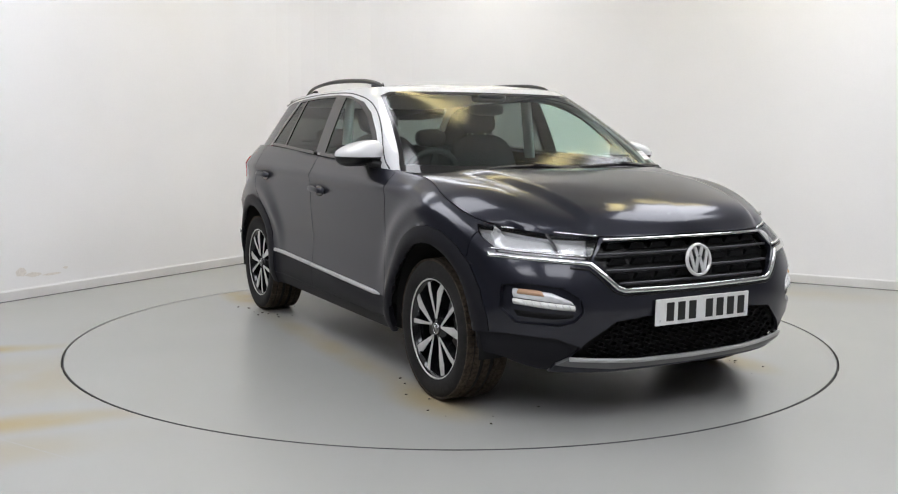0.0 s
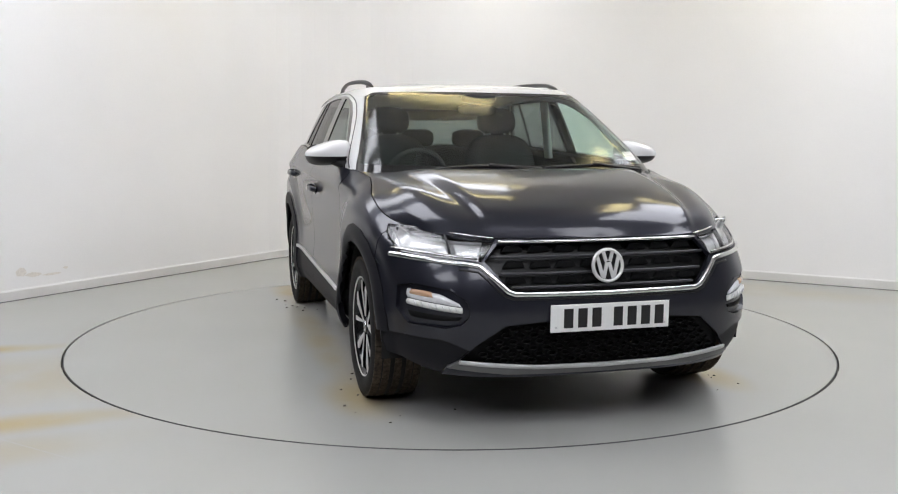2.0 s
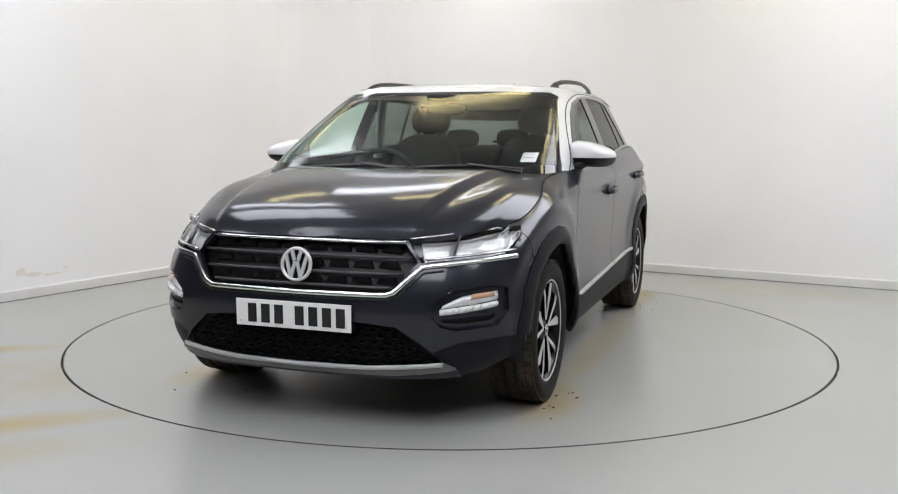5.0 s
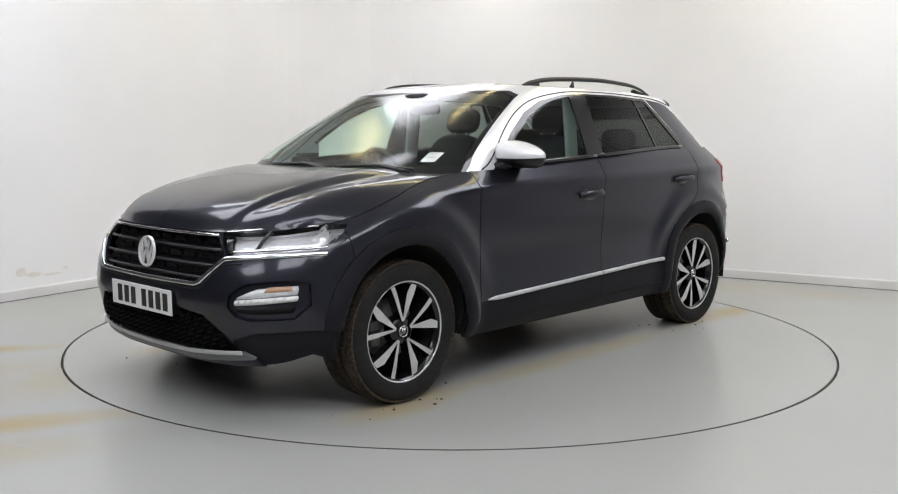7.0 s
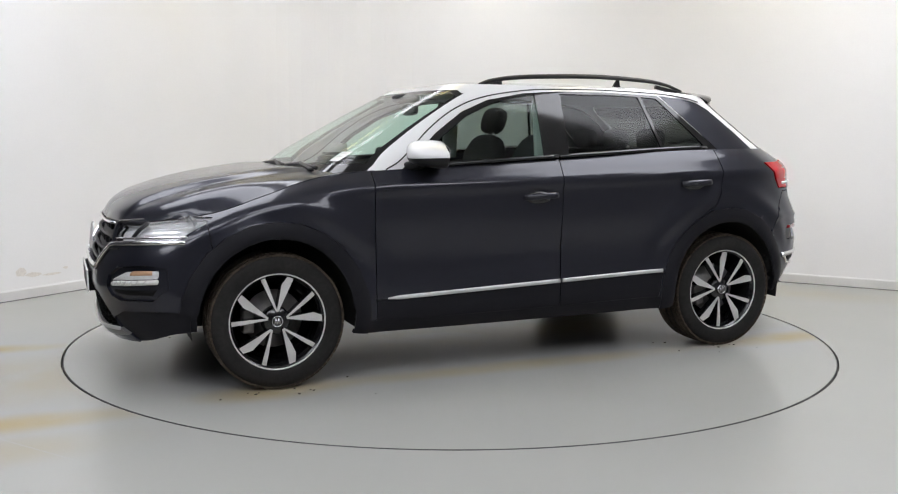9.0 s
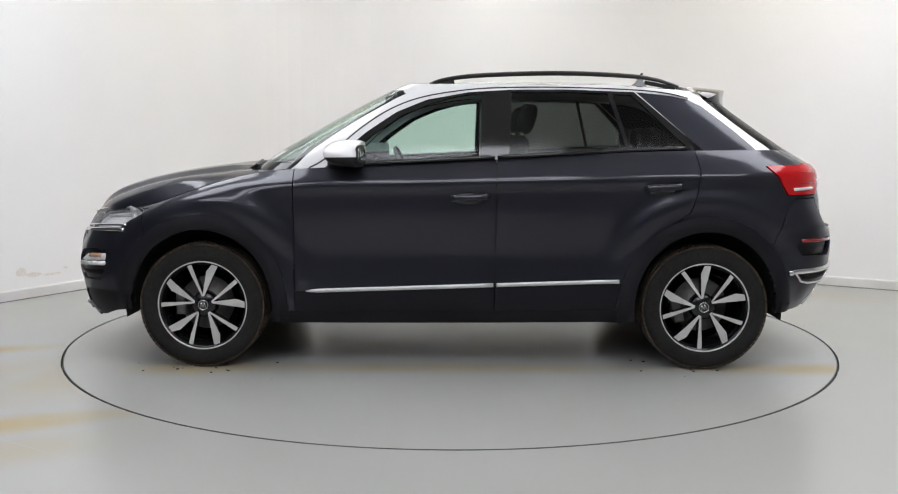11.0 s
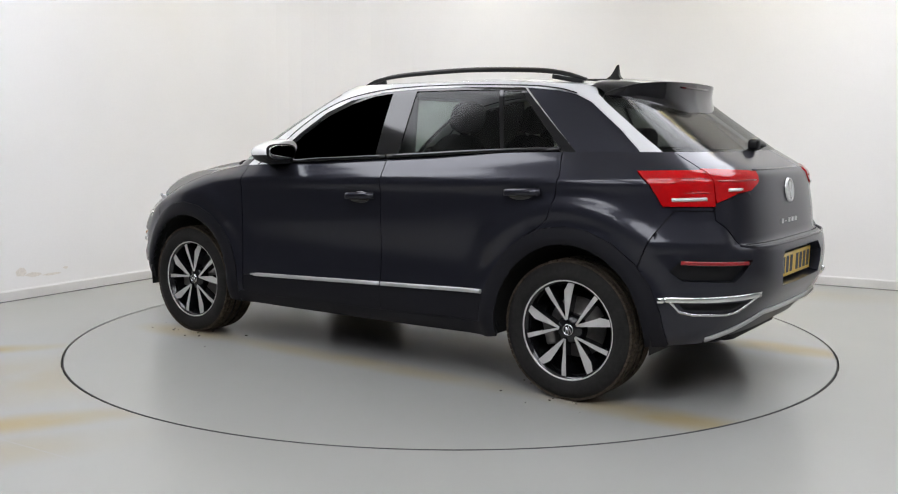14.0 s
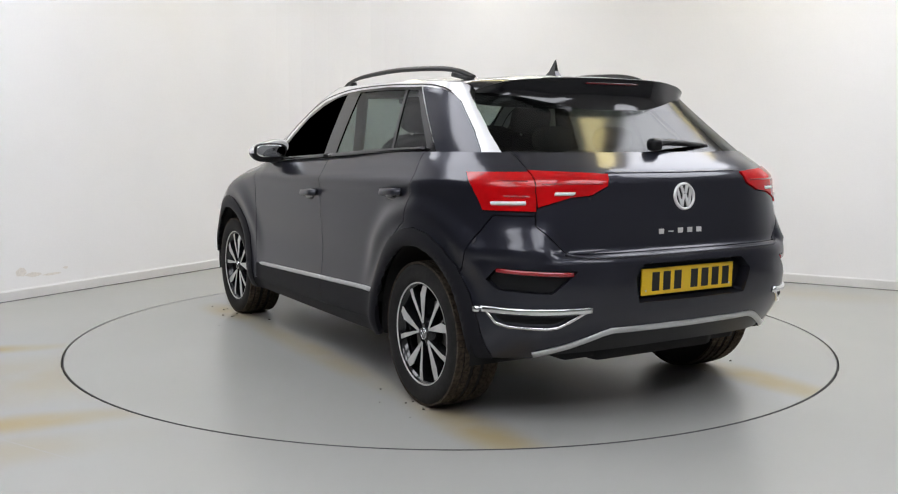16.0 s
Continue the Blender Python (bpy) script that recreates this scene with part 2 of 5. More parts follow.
# ---- ceiling lights ----
def ceiling_light(x, y, warm, length=1.5, width=0.5, turn=0):
    root = tagged(new("ceiling_light"), "%s flat panel light on the studio ceiling" % ("warm yellowish" if warm else "cool white"), "ceiling light", "studio ceiling lights")
    bm = bmesh.new()
    for x0, x1, y0, y1 in ((-length / 2, length / 2, -width / 2, -width / 2 + 0.03), (-length / 2, length / 2, width / 2 - 0.03, width / 2), (-length / 2, -length / 2 + 0.03, -width / 2 + 0.03, width / 2 - 0.03), (length / 2 - 0.03, length / 2, -width / 2 + 0.03, width / 2 - 0.03)):
        box(bm, x0, x1, y0, y1, -0.05, 0)
    part("frame", bm, LAMP_FRAME, root, smooth=False)
    part("diffuser", box(bmesh.new(), -length / 2 + 0.03, length / 2 - 0.03, -width / 2 + 0.03, width / 2 - 0.03, -0.035, -0.005), LAMP_WARM if warm else LAMP_COOL, root, "glowing diffuser", smooth=False)
    root.matrix_basis = pose(x, y, H, 0, 0, turn)
    return root


for x, y, warm, length, width, turn in ((-2.3, -0.8, False, 2.2, 1.4, 0), (2.9, -1.0, False, 2.2, 1.4, 0), (0.0, 1.25, True, 1.3, 0.30, 0), (-2.6, -3.75, False, 2.2, 1.0, 0), (0.0, -3.75, False, 2.2, 1.0, 0), (2.6, -3.75, False, 2.2, 1.0, 0), (1.75, 0.25, True, 0.30, 1.5, 0), (2.70, 0.35, False, 1.4, 1.5, 0), (-2.1, 0.72, False, 1.8, 0.6, 0), (-0.35, 2.5, False, 2.0, 0.8, 0), (0.35, 3.15, True, 1.2, 0.22, -29.7), (2.55, 1.45, True, 1.2, 0.26, -29.7), (-1.75, 1.9, True, 1.2, 0.22, 59.4), (-3.2, -5.6, False, 2.2, 1.5, 0), (0.2, -5.6, False, 2.2, 1.5, 0)):
    ceiling_light(x, y, warm, length, width, turn)

# ---- the car: car space has x ahead, y to the car's left, z up, its origin on the ground amid the wheels ----
PAINT = material("dark_grey_paint", (0.0225, 0.0235, 0.0325), 0.38, 0.6, 0.85, 0.05, 900, 0.0, 0.2, 0.03, 1.5, 0.0, 0.12)
PAINT.node_tree.nodes["Principled BSDF"].inputs["Specular Tint"].default_value = (0.45, 0.45, 0.48, 1)
CLAD = material("dark_grey_trim", (0.009, 0.009, 0.012), 0.55, 0.0, 0.0, 0.06, 300, 0.04, 0.2, 0.10, 3.0)
WHITE = material("white_roof_paint", (0.80, 0.80, 0.80), 0.3, 0.0, 1.0, 0.01, 300, 0, 0.5, 0.015, 2)
BLACK = material("satin_black_plastic", (0.006, 0.006, 0.0065), 0.40, 0.0, 0.0, 0.1, 300, 0.05, 0.35)
GLOSS_BLACK = material("gloss_black", (0.008, 0.008, 0.009), 0.08, 0.0, 0.15)
MESH_BLACK = material("matt_black_grille", (0.005, 0.005, 0.0055), 0.65, 0, 0, 0.1, 300, 0.05, 0.15)
SATIN = material("satin_grey_slat", (0.05, 0.05, 0.055), 0.35, 0.3)
DARK = material("dark_underbody", (0.008, 0.008, 0.008), 0.9, 0, 0, 0.3, 12, 0.3)
CHROME = material("satin_chrome", (0.80, 0.80, 0.80), 0.16, 1.0, 0, 0.03, 200)
SILVER = material("silver_trim", (0.60, 0.60, 0.60), 0.34, 0.5, 0, 0.06, 200, 0, 0.5, 0.08, 6)
SKID_GREY = material("grey_skid_paint", (0.16, 0.16, 0.16), 0.4, 0.3, 0, 0.06, 200, 0, 0.5, 0.08, 6)
ALLOY = material("machined_alloy", (0.66, 0.65, 0.63), 0.38, 0.35, 0.2, 0.06, 300, 0, 0.5, 0.12, 14)
TYRE = material("dusty_tyre_rubber", (0.016, 0.015, 0.014), 0.85, 0, 0, 0.25, 60, 0.3, 0.3, 0.3, 8)
TREAD = material("muddy_tread_rubber", (0.064, 0.050, 0.037), 0.95, 0, 0, 0.5, 70, 0.5, 0.2, 0.5, 9)
RED = material("red_lens", (0.50, 0.004, 0.006), 0.12, 0, 0.0, 0.05, 50, 0, 0.5, 0.15, 12)
DEEP_RED = material("deep_red_lens", (0.28, 0.006, 0.010), 0.15, 0, 1.0)
DARK_RED = material("dark_red_lens", (0.07, 0.004, 0.006), 0.15, 0, 0.5)
AMBER = material("amber_lens", (0.50, 0.30, 0.18), 0.15, 0, 0.8)
CLEAR_LAMP = material("lamp_reflector", (0.72, 0.73, 0.74), 0.2, 0.2, 0.3, 0.12, 40)
LAMP_BUCKET = material("grey_lamp_bucket", (0.60, 0.60, 0.61), 0.22, 0.4, 0, 0.2, 40)
WHITE_LENS = material("milky_lens", (0.75, 0.75, 0.73), 0.2, 0, 0.5, 0.05, 60)
PLATE_W = material("white_plate", (0.82, 0.82, 0.80), 0.35, 0, 0.4, 0.02, 100)
PLATE_Y = material("yellow_plate", (0.85, 0.55, 0.015), 0.35, 0, 0.4, 0.02, 100)
INK = material("black_ink", (0.01, 0.01, 0.01), 0.45)
FABRIC = material("dark_seat_cloth", (0.040, 0.040, 0.044), 0.9, 0, 0, 0.2, 300, 0.3)
CABIN = material("cabin_plastic", (0.022, 0.023, 0.025), 0.7, 0, 0, 0.1, 200, 0.1)
LINER = material("pale_headliner", (0.62, 0.62, 0.58), 0.9, 0, 0, 0.04, 200)
GLASS = glass("green_tinted_glass", (0.76, 0.90, 0.84), 0.9, 0.15)
SIDE_GLASS = glass("green_side_glass", (0.74, 0.89, 0.83), 0.55, 0.08)
PRIVACY = glass("dark_privacy_glass", (0.24, 0.26, 0.25), 0.5, 0.12)
LENS = glass("clear_lens", (0.95, 0.95, 0.95), 0.7, 0.06)
MIRROR = material("mirror_glass", (0.85, 0.87, 0.87), 0.02, 1.0)

CX, CY = -0.021, 0.072              # where the car stands on the turntable
car = tagged(new("car"), "dark grey compact crossover car with a white roof, on the turntable", "car")
WB, HUB, R_TYRE = 1.295, 0.325, 0.325


def curve(*knots):
    """A smooth curve through (x, value) knots."""
    xs, ys = np.array([k[0] for k in knots], float), np.array([k[1] for k in knots], float)
    if xs[0] > xs[-1]:
        xs, ys = xs[::-1], ys[::-1]
    d = np.diff(ys) / np.diff(xs)
    m = np.zeros(len(xs))
    for i in range(1, len(xs) - 1):
        m[i] = 0 if d[i - 1] * d[i] <= 0 else 2 * d[i - 1] * d[i] / (d[i - 1] + d[i])
    m[0], m[-1] = d[0], d[-1]

    def value(x):
        x = min(max(x, xs[0]), xs[-1])
        i = min(int(np.searchsorted(xs, x, side="right")) - 1, len(xs) - 2)
        h = xs[i + 1] - xs[i]
        t = (x - xs[i]) / h
        return float((1 + 2 * t) * (1 - t) ** 2 * ys[i] + t * (1 - t) ** 2 * h * m[i] + t * t * (3 - 2 * t) * ys[i + 1] + t * t * (t - 1) * h * m[i + 1])

    return value


# profiles of the lower body
nose_x = curve((0.18, 1.96), (0.24, 2.03), (0.30, 2.055), (0.42, 2.08), (0.50, 2.095), (0.58, 2.085), (0.70, 2.05), (0.78, 2.015), (0.84, 1.98), (1.1, 1.75))
tail_x = curve((0.28, -1.93), (0.34, -1.98), (0.42, -2.04), (0.52, -2.085), (0.62, -2.095), (0.70, -2.085), (0.725, -2.075), (0.745, -2.03), (0.85, -2.02), (0.95, -2.005), (1.03, -1.99), (1.05, -1.97), (1.135, -1.835))
top_z = curve((2.1, 0.787), (1.95, 0.793), (1.75, 0.813), (1.62, 0.838), (1.40, 0.912), (1.20, 0.972), (1.0, 1.010), (0.82, 1.030), (0.45, 1.05), (-0.28, 1.088), (-1.2, 1.131), (-1.65, 1.135), (-2.1, 1.135))
base_z = curve((2.1, 0.222), (1.9, 0.235), (1.72, 0.285), (1.6, 0.30), (0.95, 0.25), (0.8, 0.232), (-0.85, 0.245), (-0.95, 0.26), (-1.66, 0.295), (-1.85, 0.30), (-2.1, 0.32))
XF, XB, NF, NB = 1.05, -1.05, 3.05, 3.2


nose_n = curve((0.3, 3.5), (0.56, 3.7), (0.70, 3.4), (0.82, 3.1))
tail_n = curve((0.3, 3.7), (0.75, 3.9), (0.95, 3.8), (1.1, 3.7))


def side_y(x, z):
    """Half width of the lower body."""
    y = 0.882
    if z < 0.36:
        y -= 0.05 * ((0.36 - z) / 0.13) ** 2
    y -= 0.014 * math.exp(-((z - 0.60) / 0.13) ** 2)
    zc = 0.966 - 0.022 * x
    y += 0.010 * math.exp(-((z - zc) / 0.03) ** 2) * (1 - 0.8 * min(max((x - 0.85) / 0.2, 0), 1))
    if z > zc:
        y -= 0.30 * (z - zc) + 1.0 * (z - zc) ** 2
    h = max(top_z(x) - z, 0)
    front = min(max((x - 0.7) / 0.35, 0), 1)
    y -= (0.012 + 0.075 * front) * math.exp(-(h / 0.045) ** 1.3)
    for wx in (WB, -WB):
        r = math.hypot(x - wx, (z - HUB) * 0.96)
        up = min(max((z - 0.40) / 0.3, 0), 1)
        y += 0.034 * math.exp(-((r - 0.40) / 0.07) ** 2) + 0.022 * up * math.exp(-((r - 0.53) / 0.055) ** 2)
    if x < -1.3:
        y -= 0.05 * (-1.3 - x) * min(max((z - 0.75) / 0.3, 0), 1.2)
    return y


def front_x(y, z):
    x, n = 1.7, nose_n(z)
    for _ in range(4):
        f = min(abs(y) / side_y(min(x, 1.75), z), 0.999)
        x = XF + (nose_x(z) - XF) * (1 - f ** n) ** (1 / n)
    return x


def shoulder(y, z):
    """The rear bumper's sloping shoulder under each tail light."""
    g = min(max((abs(y) - 0.60) / 0.09, 0), 1)
    return 0.046 * g * g * (3 - 2 * g) * min(max((0.845 - z) / 0.10, 0), 1) if z > 0.735 else 0.0


def rear_x(y, z):
    x, n = -1.75, tail_n(z)
    for _ in range(4):
        f = min(abs(y) / side_y(max(x, -1.8), z), 0.999)
        x = XB - (XB - tail_x(z) + shoulder(y, z)) * (1 - f ** n) ** (1 / n)
    return x


def columns(xf, xb, xn, xt, yw, nf, nb, step):
    """Even steps along a half plan outline: (zone, cosine part, sine part or x)."""
    pts = []
    ease = lambda t: t ** 3 / (t ** 3 + (1 - t) ** 3)      # fine steps at both ends
    for k in range(801):
        a = math.pi / 2 * ease(k / 800)
        c, s = math.cos(a) ** (2 / nf), math.sin(a) ** (2 / nf)
        pts.append((xf + (xn - xf) * c, yw * s, "f", c, s))
    for k in range(1, 400):
        pts.append((xf + (xb - xf) * k / 400, yw, "s", 0, 0))
    for k in range(801):
        a = math.pi / 2 * (1 - ease(k / 800))
        c, s = math.cos(a) ** (2 / nb), math.sin(a) ** (2 / nb)
        pts.append((xb - (xb - xt) * c, yw * s, "r", c, s))
    out, acc = [pts[0]], 0.0
    for p, q in zip(pts, pts[1:]):
        acc += math.hypot(q[0] - p[0], q[1] - p[1])
        if acc >= step:
            out.append(q)
            acc = 0.0
    if out[-1][1] > 1e-6:
        out.append(pts[-1])
    return out


def grid_mesh(rows):
    """A sheet through a grid of points."""
    bm = bmesh.new()
    vs = [[bm.verts.new(p) for p in row] for row in rows]
    for a, b in zip(vs, vs[1:]):
        for i in range(len(a) - 1):
            bm.faces.new((a[i], a[i + 1], b[i + 1], b[i]))
    return bm, vs


COLS = columns(XF, XB, 2.06, -2.03, 0.88, NF, NB, 0.023)


def body_point(col, v):
    xn, yn, zone, c, s = col
    z = base_z(xn) + (top_z(xn) - base_z(xn)) * v
    if zone == "f":
        e = NF / nose_n(z)
        x = XF + (nose_x(z) - XF) * c ** e
        return Vector((x, side_y(min(x, 1.75), z) * s ** e, z))
    if zone == "r":
        e = NB / tail_n(z)
        y = side_y(max(XB - (XB - tail_x(z)) * c ** e, -1.8), z) * s ** e
        x = XB - (XB - tail_x(z) + shoulder(y, z)) * c ** e
        return Vector((x, y, z))
    return Vector((xn, side_y(xn, z), z))


shell, _ = grid_mesh([[body_point(c, k / 38) for c in COLS] for k in range(39)])
TOP_ROW = [body_point(c, 1.0) for c in COLS]


def arch_edge(bm, rx=0.370, rz=0.398):
    """Opens the round wheel arches in the sheet."""
    bm.verts.ensure_lookup_table()
    inside = set()
    for v in bm.verts:
        if v.co.y < 0.5:
            continue
        for wx in (WB, -WB):
            dx, dz = v.co.x - wx, v.co.z - HUB
            r = math.hypot(dx / rx, dz / rz)
            if r < 1.0:
                inside.add(v)
                if dz > -0.02:
                    v.co.x, v.co.z = wx + dx / max(r, 1e-3), HUB + dz / max(r, 1e-3)
                else:
                    v.co.x = wx + math.copysign(rx * math.sqrt(max(1 - (dz / rz) ** 2, 0)), dx)
    bmesh.ops.delete(bm, geom=[f for f in bm.faces if all(v in inside for v in f.verts)], context="FACES")
    bmesh.ops.dissolve_degenerate(bm, dist=1e-4, edges=bm.edges)


arch_edge(shell)
bmesh.ops.recalc_face_normals(shell, faces=shell.faces)
if sum(f.normal.y for f in shell.faces) < 0:
    bmesh.ops.reverse_faces(shell, faces=shell.faces)

# an inner dark skin, a little inside the panels
skin = shell.copy()
skin.normal_update()
for v, n in [(v, sum((f.normal * f.calc_area() for f in v.link_faces), Vector()).normalized()) for v in skin.verts]:
    v.co -= n * 0.075
    v.co.y = max(v.co.y, 0)


def inside_poly(px, py, poly):
    hit = False
    for (x0, y0), (x1, y1) in zip(poly, poly[1:] + poly[:1]):
        if (y0 > py) != (y1 > py) and px < (x1 - x0) * (py - y0) / (y1 - y0) + x0:
            hit = not hit
    return hit


def mark(bm, index, view, poly, where):
    """Cuts the sheet along an outline seen from the side (x, z) or the ends (y, z), and marks the faces in it."""
    i = 0 if view == "side" else 1
    lo = [min(p[k] for p in poly) - 0.03 for k in (0, 1)]
    hi = [max(p[k] for p in poly) + 0.03 for k in (0, 1)]
    for p, q in zip(poly, poly[1:] + poly[:1]):
        a0, a1 = sorted((p[0], q[0]))
        b0, b1 = sorted((p[1], q[1]))
        faces = [f for f in bm.faces if where(f.calc_center_median()) and a0 - 0.05 < f.calc_center_median()[i] < a1 + 0.05 and b0 - 0.05 < f.calc_center_median().z < b1 + 0.05]
        if not faces:
            continue
        d = (q[0] - p[0], q[1] - p[1])
        no = Vector((d[1], 0, -d[0])) if view == "side" else Vector((0, d[1], -d[0]))
        co = Vector((p[0], 0, p[1])) if view == "side" else Vector((0, p[0], p[1]))
        geom = list({*faces, *(e for f in faces for e in f.edges), *(v for f in faces for v in f.verts)})
        bmesh.ops.bisect_plane(bm, geom=geom, dist=1e-5, plane_co=co, plane_no=no)
    for f in bm.faces:
        c = f.calc_center_median()
        if where(c) and inside_poly(c[i], c.z, poly):
            f.material_index = index


def take(bm, index, gap=0.0025, lip=0.018, sink=0.0, both=False):
    """The marked faces as a panel of their own: drawn in by the gap, with a lip turned inwards, sunk if asked."""
    out = bm.copy()
    bmesh.ops.delete(out, geom=[f for f in out.faces if f.material_index != index], context="FACES")
    for f in out.faces:
        f.material_index = 0
    out.normal_update()
    normal = {}
    for v in out.verts:
        n = sum((f.normal * (f.calc_area() + 1e-9) for f in v.link_faces), Vector())
        normal[v] = n.normalized() if n.length > 0 else Vector((0, 1, 0))
    pull = {}
    for e in out.edges:
        if len(e.link_faces) == 1 and not (both and all(abs(v.co.y) < 1e-4 for v in e.verts)):
            f = e.link_faces[0]
            d = (e.verts[1].co - e.verts[0].co).normalized().cross(f.normal)
            if d.dot(f.calc_center_median() - e.verts[0].co) < 0:
                d = -d
            for v in e.verts:
                pull[v] = pull.get(v, Vector()) + d
    rim = [e for e in out.edges if len(e.link_faces) == 1 and all(v in pull for v in e.verts) and not (both and all(abs(v.co.y) < 1e-4 for v in e.verts))]
    for v, d in pull.items():
        d = d.normalized() * gap if d.length > 1e-6 else Vector()
        if both and abs(v.co.y) < 1e-4:
            d.y = 0
        v.co += d
    if sink:
        for v in out.verts:
            v.co -= normal[v] * sink
    if lip:
        made = bmesh.ops.extrude_edge_only(out, edges=rim)
        for v in [g for g in made["geom"] if isinstance(g, bmesh.types.BMVert)]:
            near = [e.other_vert(v) for e in v.link_edges if e.other_vert(v) in normal]
            if near:
                v.co -= normal[near[0]] * lip
        for e in rim:
            e.smooth = False
    if both:
        twin = out.copy()
        for v in twin.verts:
            v.co.y = -v.co.y
        bmesh.ops.reverse_faces(twin, faces=twin.faces)
        out = joined(out, twin)
        bmesh.ops.remove_doubles(out, verts=[v for v in out.verts if abs(v.co.y) < 2e-4], dist=3e-4)
    return out


def joined(a, b):
    tmp = bpy.data.meshes.new("tmp")
    b.to_mesh(tmp)
    b.free()
    a.from_mesh(tmp)
    bpy.data.meshes.remove(tmp)
    return a


def mirrored(bm):
    out = bm.copy()
    for v in out.verts:
        v.co.y = -v.co.y
    bmesh.ops.reverse_faces(out, faces=out.faces)
    return out


def pair(name, bm, mat, parent=None, label="", smooth=True):
    """A part and its mirror twin on the car's other side."""
    twin = mirrored(bm)
    return part(name, bm, mat, parent[0] if parent else car, label, smooth), part(name, twin, mat, parent[1] if parent else car, label, smooth)


SIDE = lambda c: c.y > 0.45
FRONT = lambda c: c.x > 1.3
REAR = lambda c: c.x < -1.4
(WING, F_DOOR, R_DOOR, QUARTER, SILL, ARCH, F_BUMPER, R_BUMPER, TAILGATE, GRILLE, LAMP_F, POCKET, FOG, LOW_GRILLE, SKID, TAIL_OUT, TAIL_IN, R_POCKET, DIFFUSER, ARCH_R, F_LOW, R_LOW, P_POCKET, F_CORNER) = range(1, 25)

for f in shell.faces:
    f.material_index = WING if f.calc_center_median().x > 0 else QUARTER
mark(shell, F_BUMPER, "side", [(1.635, 0.86), (1.605, 0.79), (1.585, 0.66), (1.55, 0.56), (1.55, 0.1), (2.3, 0.1), (2.3, 0.86)], lambda c: c.x > 1.2)
mark(shell, R_BUMPER, "side", [(-1.58, 0.1), (-1.62, 0.62), (-1.69, 0.78), (-1.76, 0.885), (-2.3, 0.885), (-2.3, 0.1)], lambda c: c.x < -1.2)
mark(shell, TAILGATE, "rear", [(-0.1, 0.738), (0.585, 0.738), (0.685, 0.845), (0.68, 0.93), (0.668, 1.06), (0.655, 1.2), (-0.1, 1.2)], REAR)
mark(shell, SILL, "side", [(0.93, 0.10), (0.93, 0.30), (0.812, 0.30), (0.6, 0.293), (-0.212, 0.305), (-0.83, 0.318), (-0.95, 0.33), (-0.95, 0.10)], SIDE)
mark(shell, F_DOOR, "side", [(0.818, 1.2), (0.812, 0.30), (0.6, 0.293), (-0.212, 0.305), (-0.222, 1.2)], SIDE)
mark(shell, R_DOOR, "side", [(-0.212, 0.305), (-0.83, 0.318), (-0.845, 0.42), (-0.90, 0.55), (-1.0, 0.68), (-1.12, 0.765), (-1.20, 0.82), (-1.235, 0.92), (-1.25, 1.03), (-1.215, 1.2), (-0.222, 1.2)], SIDE)
mark(shell, F_LOW, "side", [(0.812, 0.402), (0.812, 0.30), (0.6, 0.293), (-0.212, 0.305), (-0.2125, 0.440)], SIDE)
mark(shell, R_LOW, "side", [(-0.2125, 0.440), (-0.212, 0.305), (-0.83, 0.318), (-0.845, 0.42), (-0.857, 0.463)], SIDE)
for wx in (WB, -WB):
    ring = [(wx + 0.452 * math.cos(radians(a)), HUB + 0.475 * math.sin(radians(a))) for a in range(-15, 196, 15)]
    mark(shell, ARCH if wx > 0 else ARCH_R, "side", ring, lambda c: c.y > 0.6 and math.hypot((c.x - WB) if c.x > 0 else (c.x + WB), c.z - HUB) < 0.52)
mark(shell, GRILLE, "front", [(-0.1, 0.776), (0.442, 0.770), (0.50, 0.705), (0.405, 0.587), (-0.1, 0.583)], FRONT)
mark(shell, LAMP_F, "front", [(0.448, 0.790), (0.515, 0.704), (0.62, 0.713), (0.75, 0.722), (0.795, 0.727), (0.815, 0.790), (0.798, 0.824), (0.60, 0.808)], FRONT)
mark(shell, POCKET, "front", [(0.572, 0.495), (0.578, 0.545), (0.64, 0.590), (0.76, 0.606), (0.806, 0.59), (0.812, 0.50), (0.78, 0.446), (0.65, 0.440), (0.60, 0.455)], FRONT)
mark(shell, LOW_GRILLE, "front", [(-0.1, 0.463), (0.29, 0.463), (0.43, 0.450), (0.535, 0.37), (0.60, 0.298), (0.30, 0.278), (-0.1, 0.272)], FRONT)
mark(shell, F_CORNER, "front", [(0.565, 0.345), (0.66, 0.385), (0.80, 0.392), (0.87, 0.385), (0.87, 0.20), (0.66, 0.20), (0.64, 0.272), (0.603, 0.298)], FRONT)
mark(shell, SKID, "front", [(-0.1, 0.272), (0.30, 0.278), (0.60, 0.300), (0.64, 0.272), (0.55, 0.262), (0.40, 0.247), (-0.1, 0.240)], FRONT)
mark(shell, TAIL_OUT, "side", [(-1.595, 1.052), (-1.655, 1.0), (-1.715, 0.902), (-2.2, 0.902), (-2.2, 1.062)], lambda c: c.x < -1.3 and c.y > 0.672)
mark(shell, TAIL_IN, "rear", [(0.375, 1.048), (0.395, 1.0), (0.47, 0.966), (0.56, 0.955), (0.672, 0.918), (0.672, 1.062)], lambda c: c.x < -1.3 and c.y < 0.675)
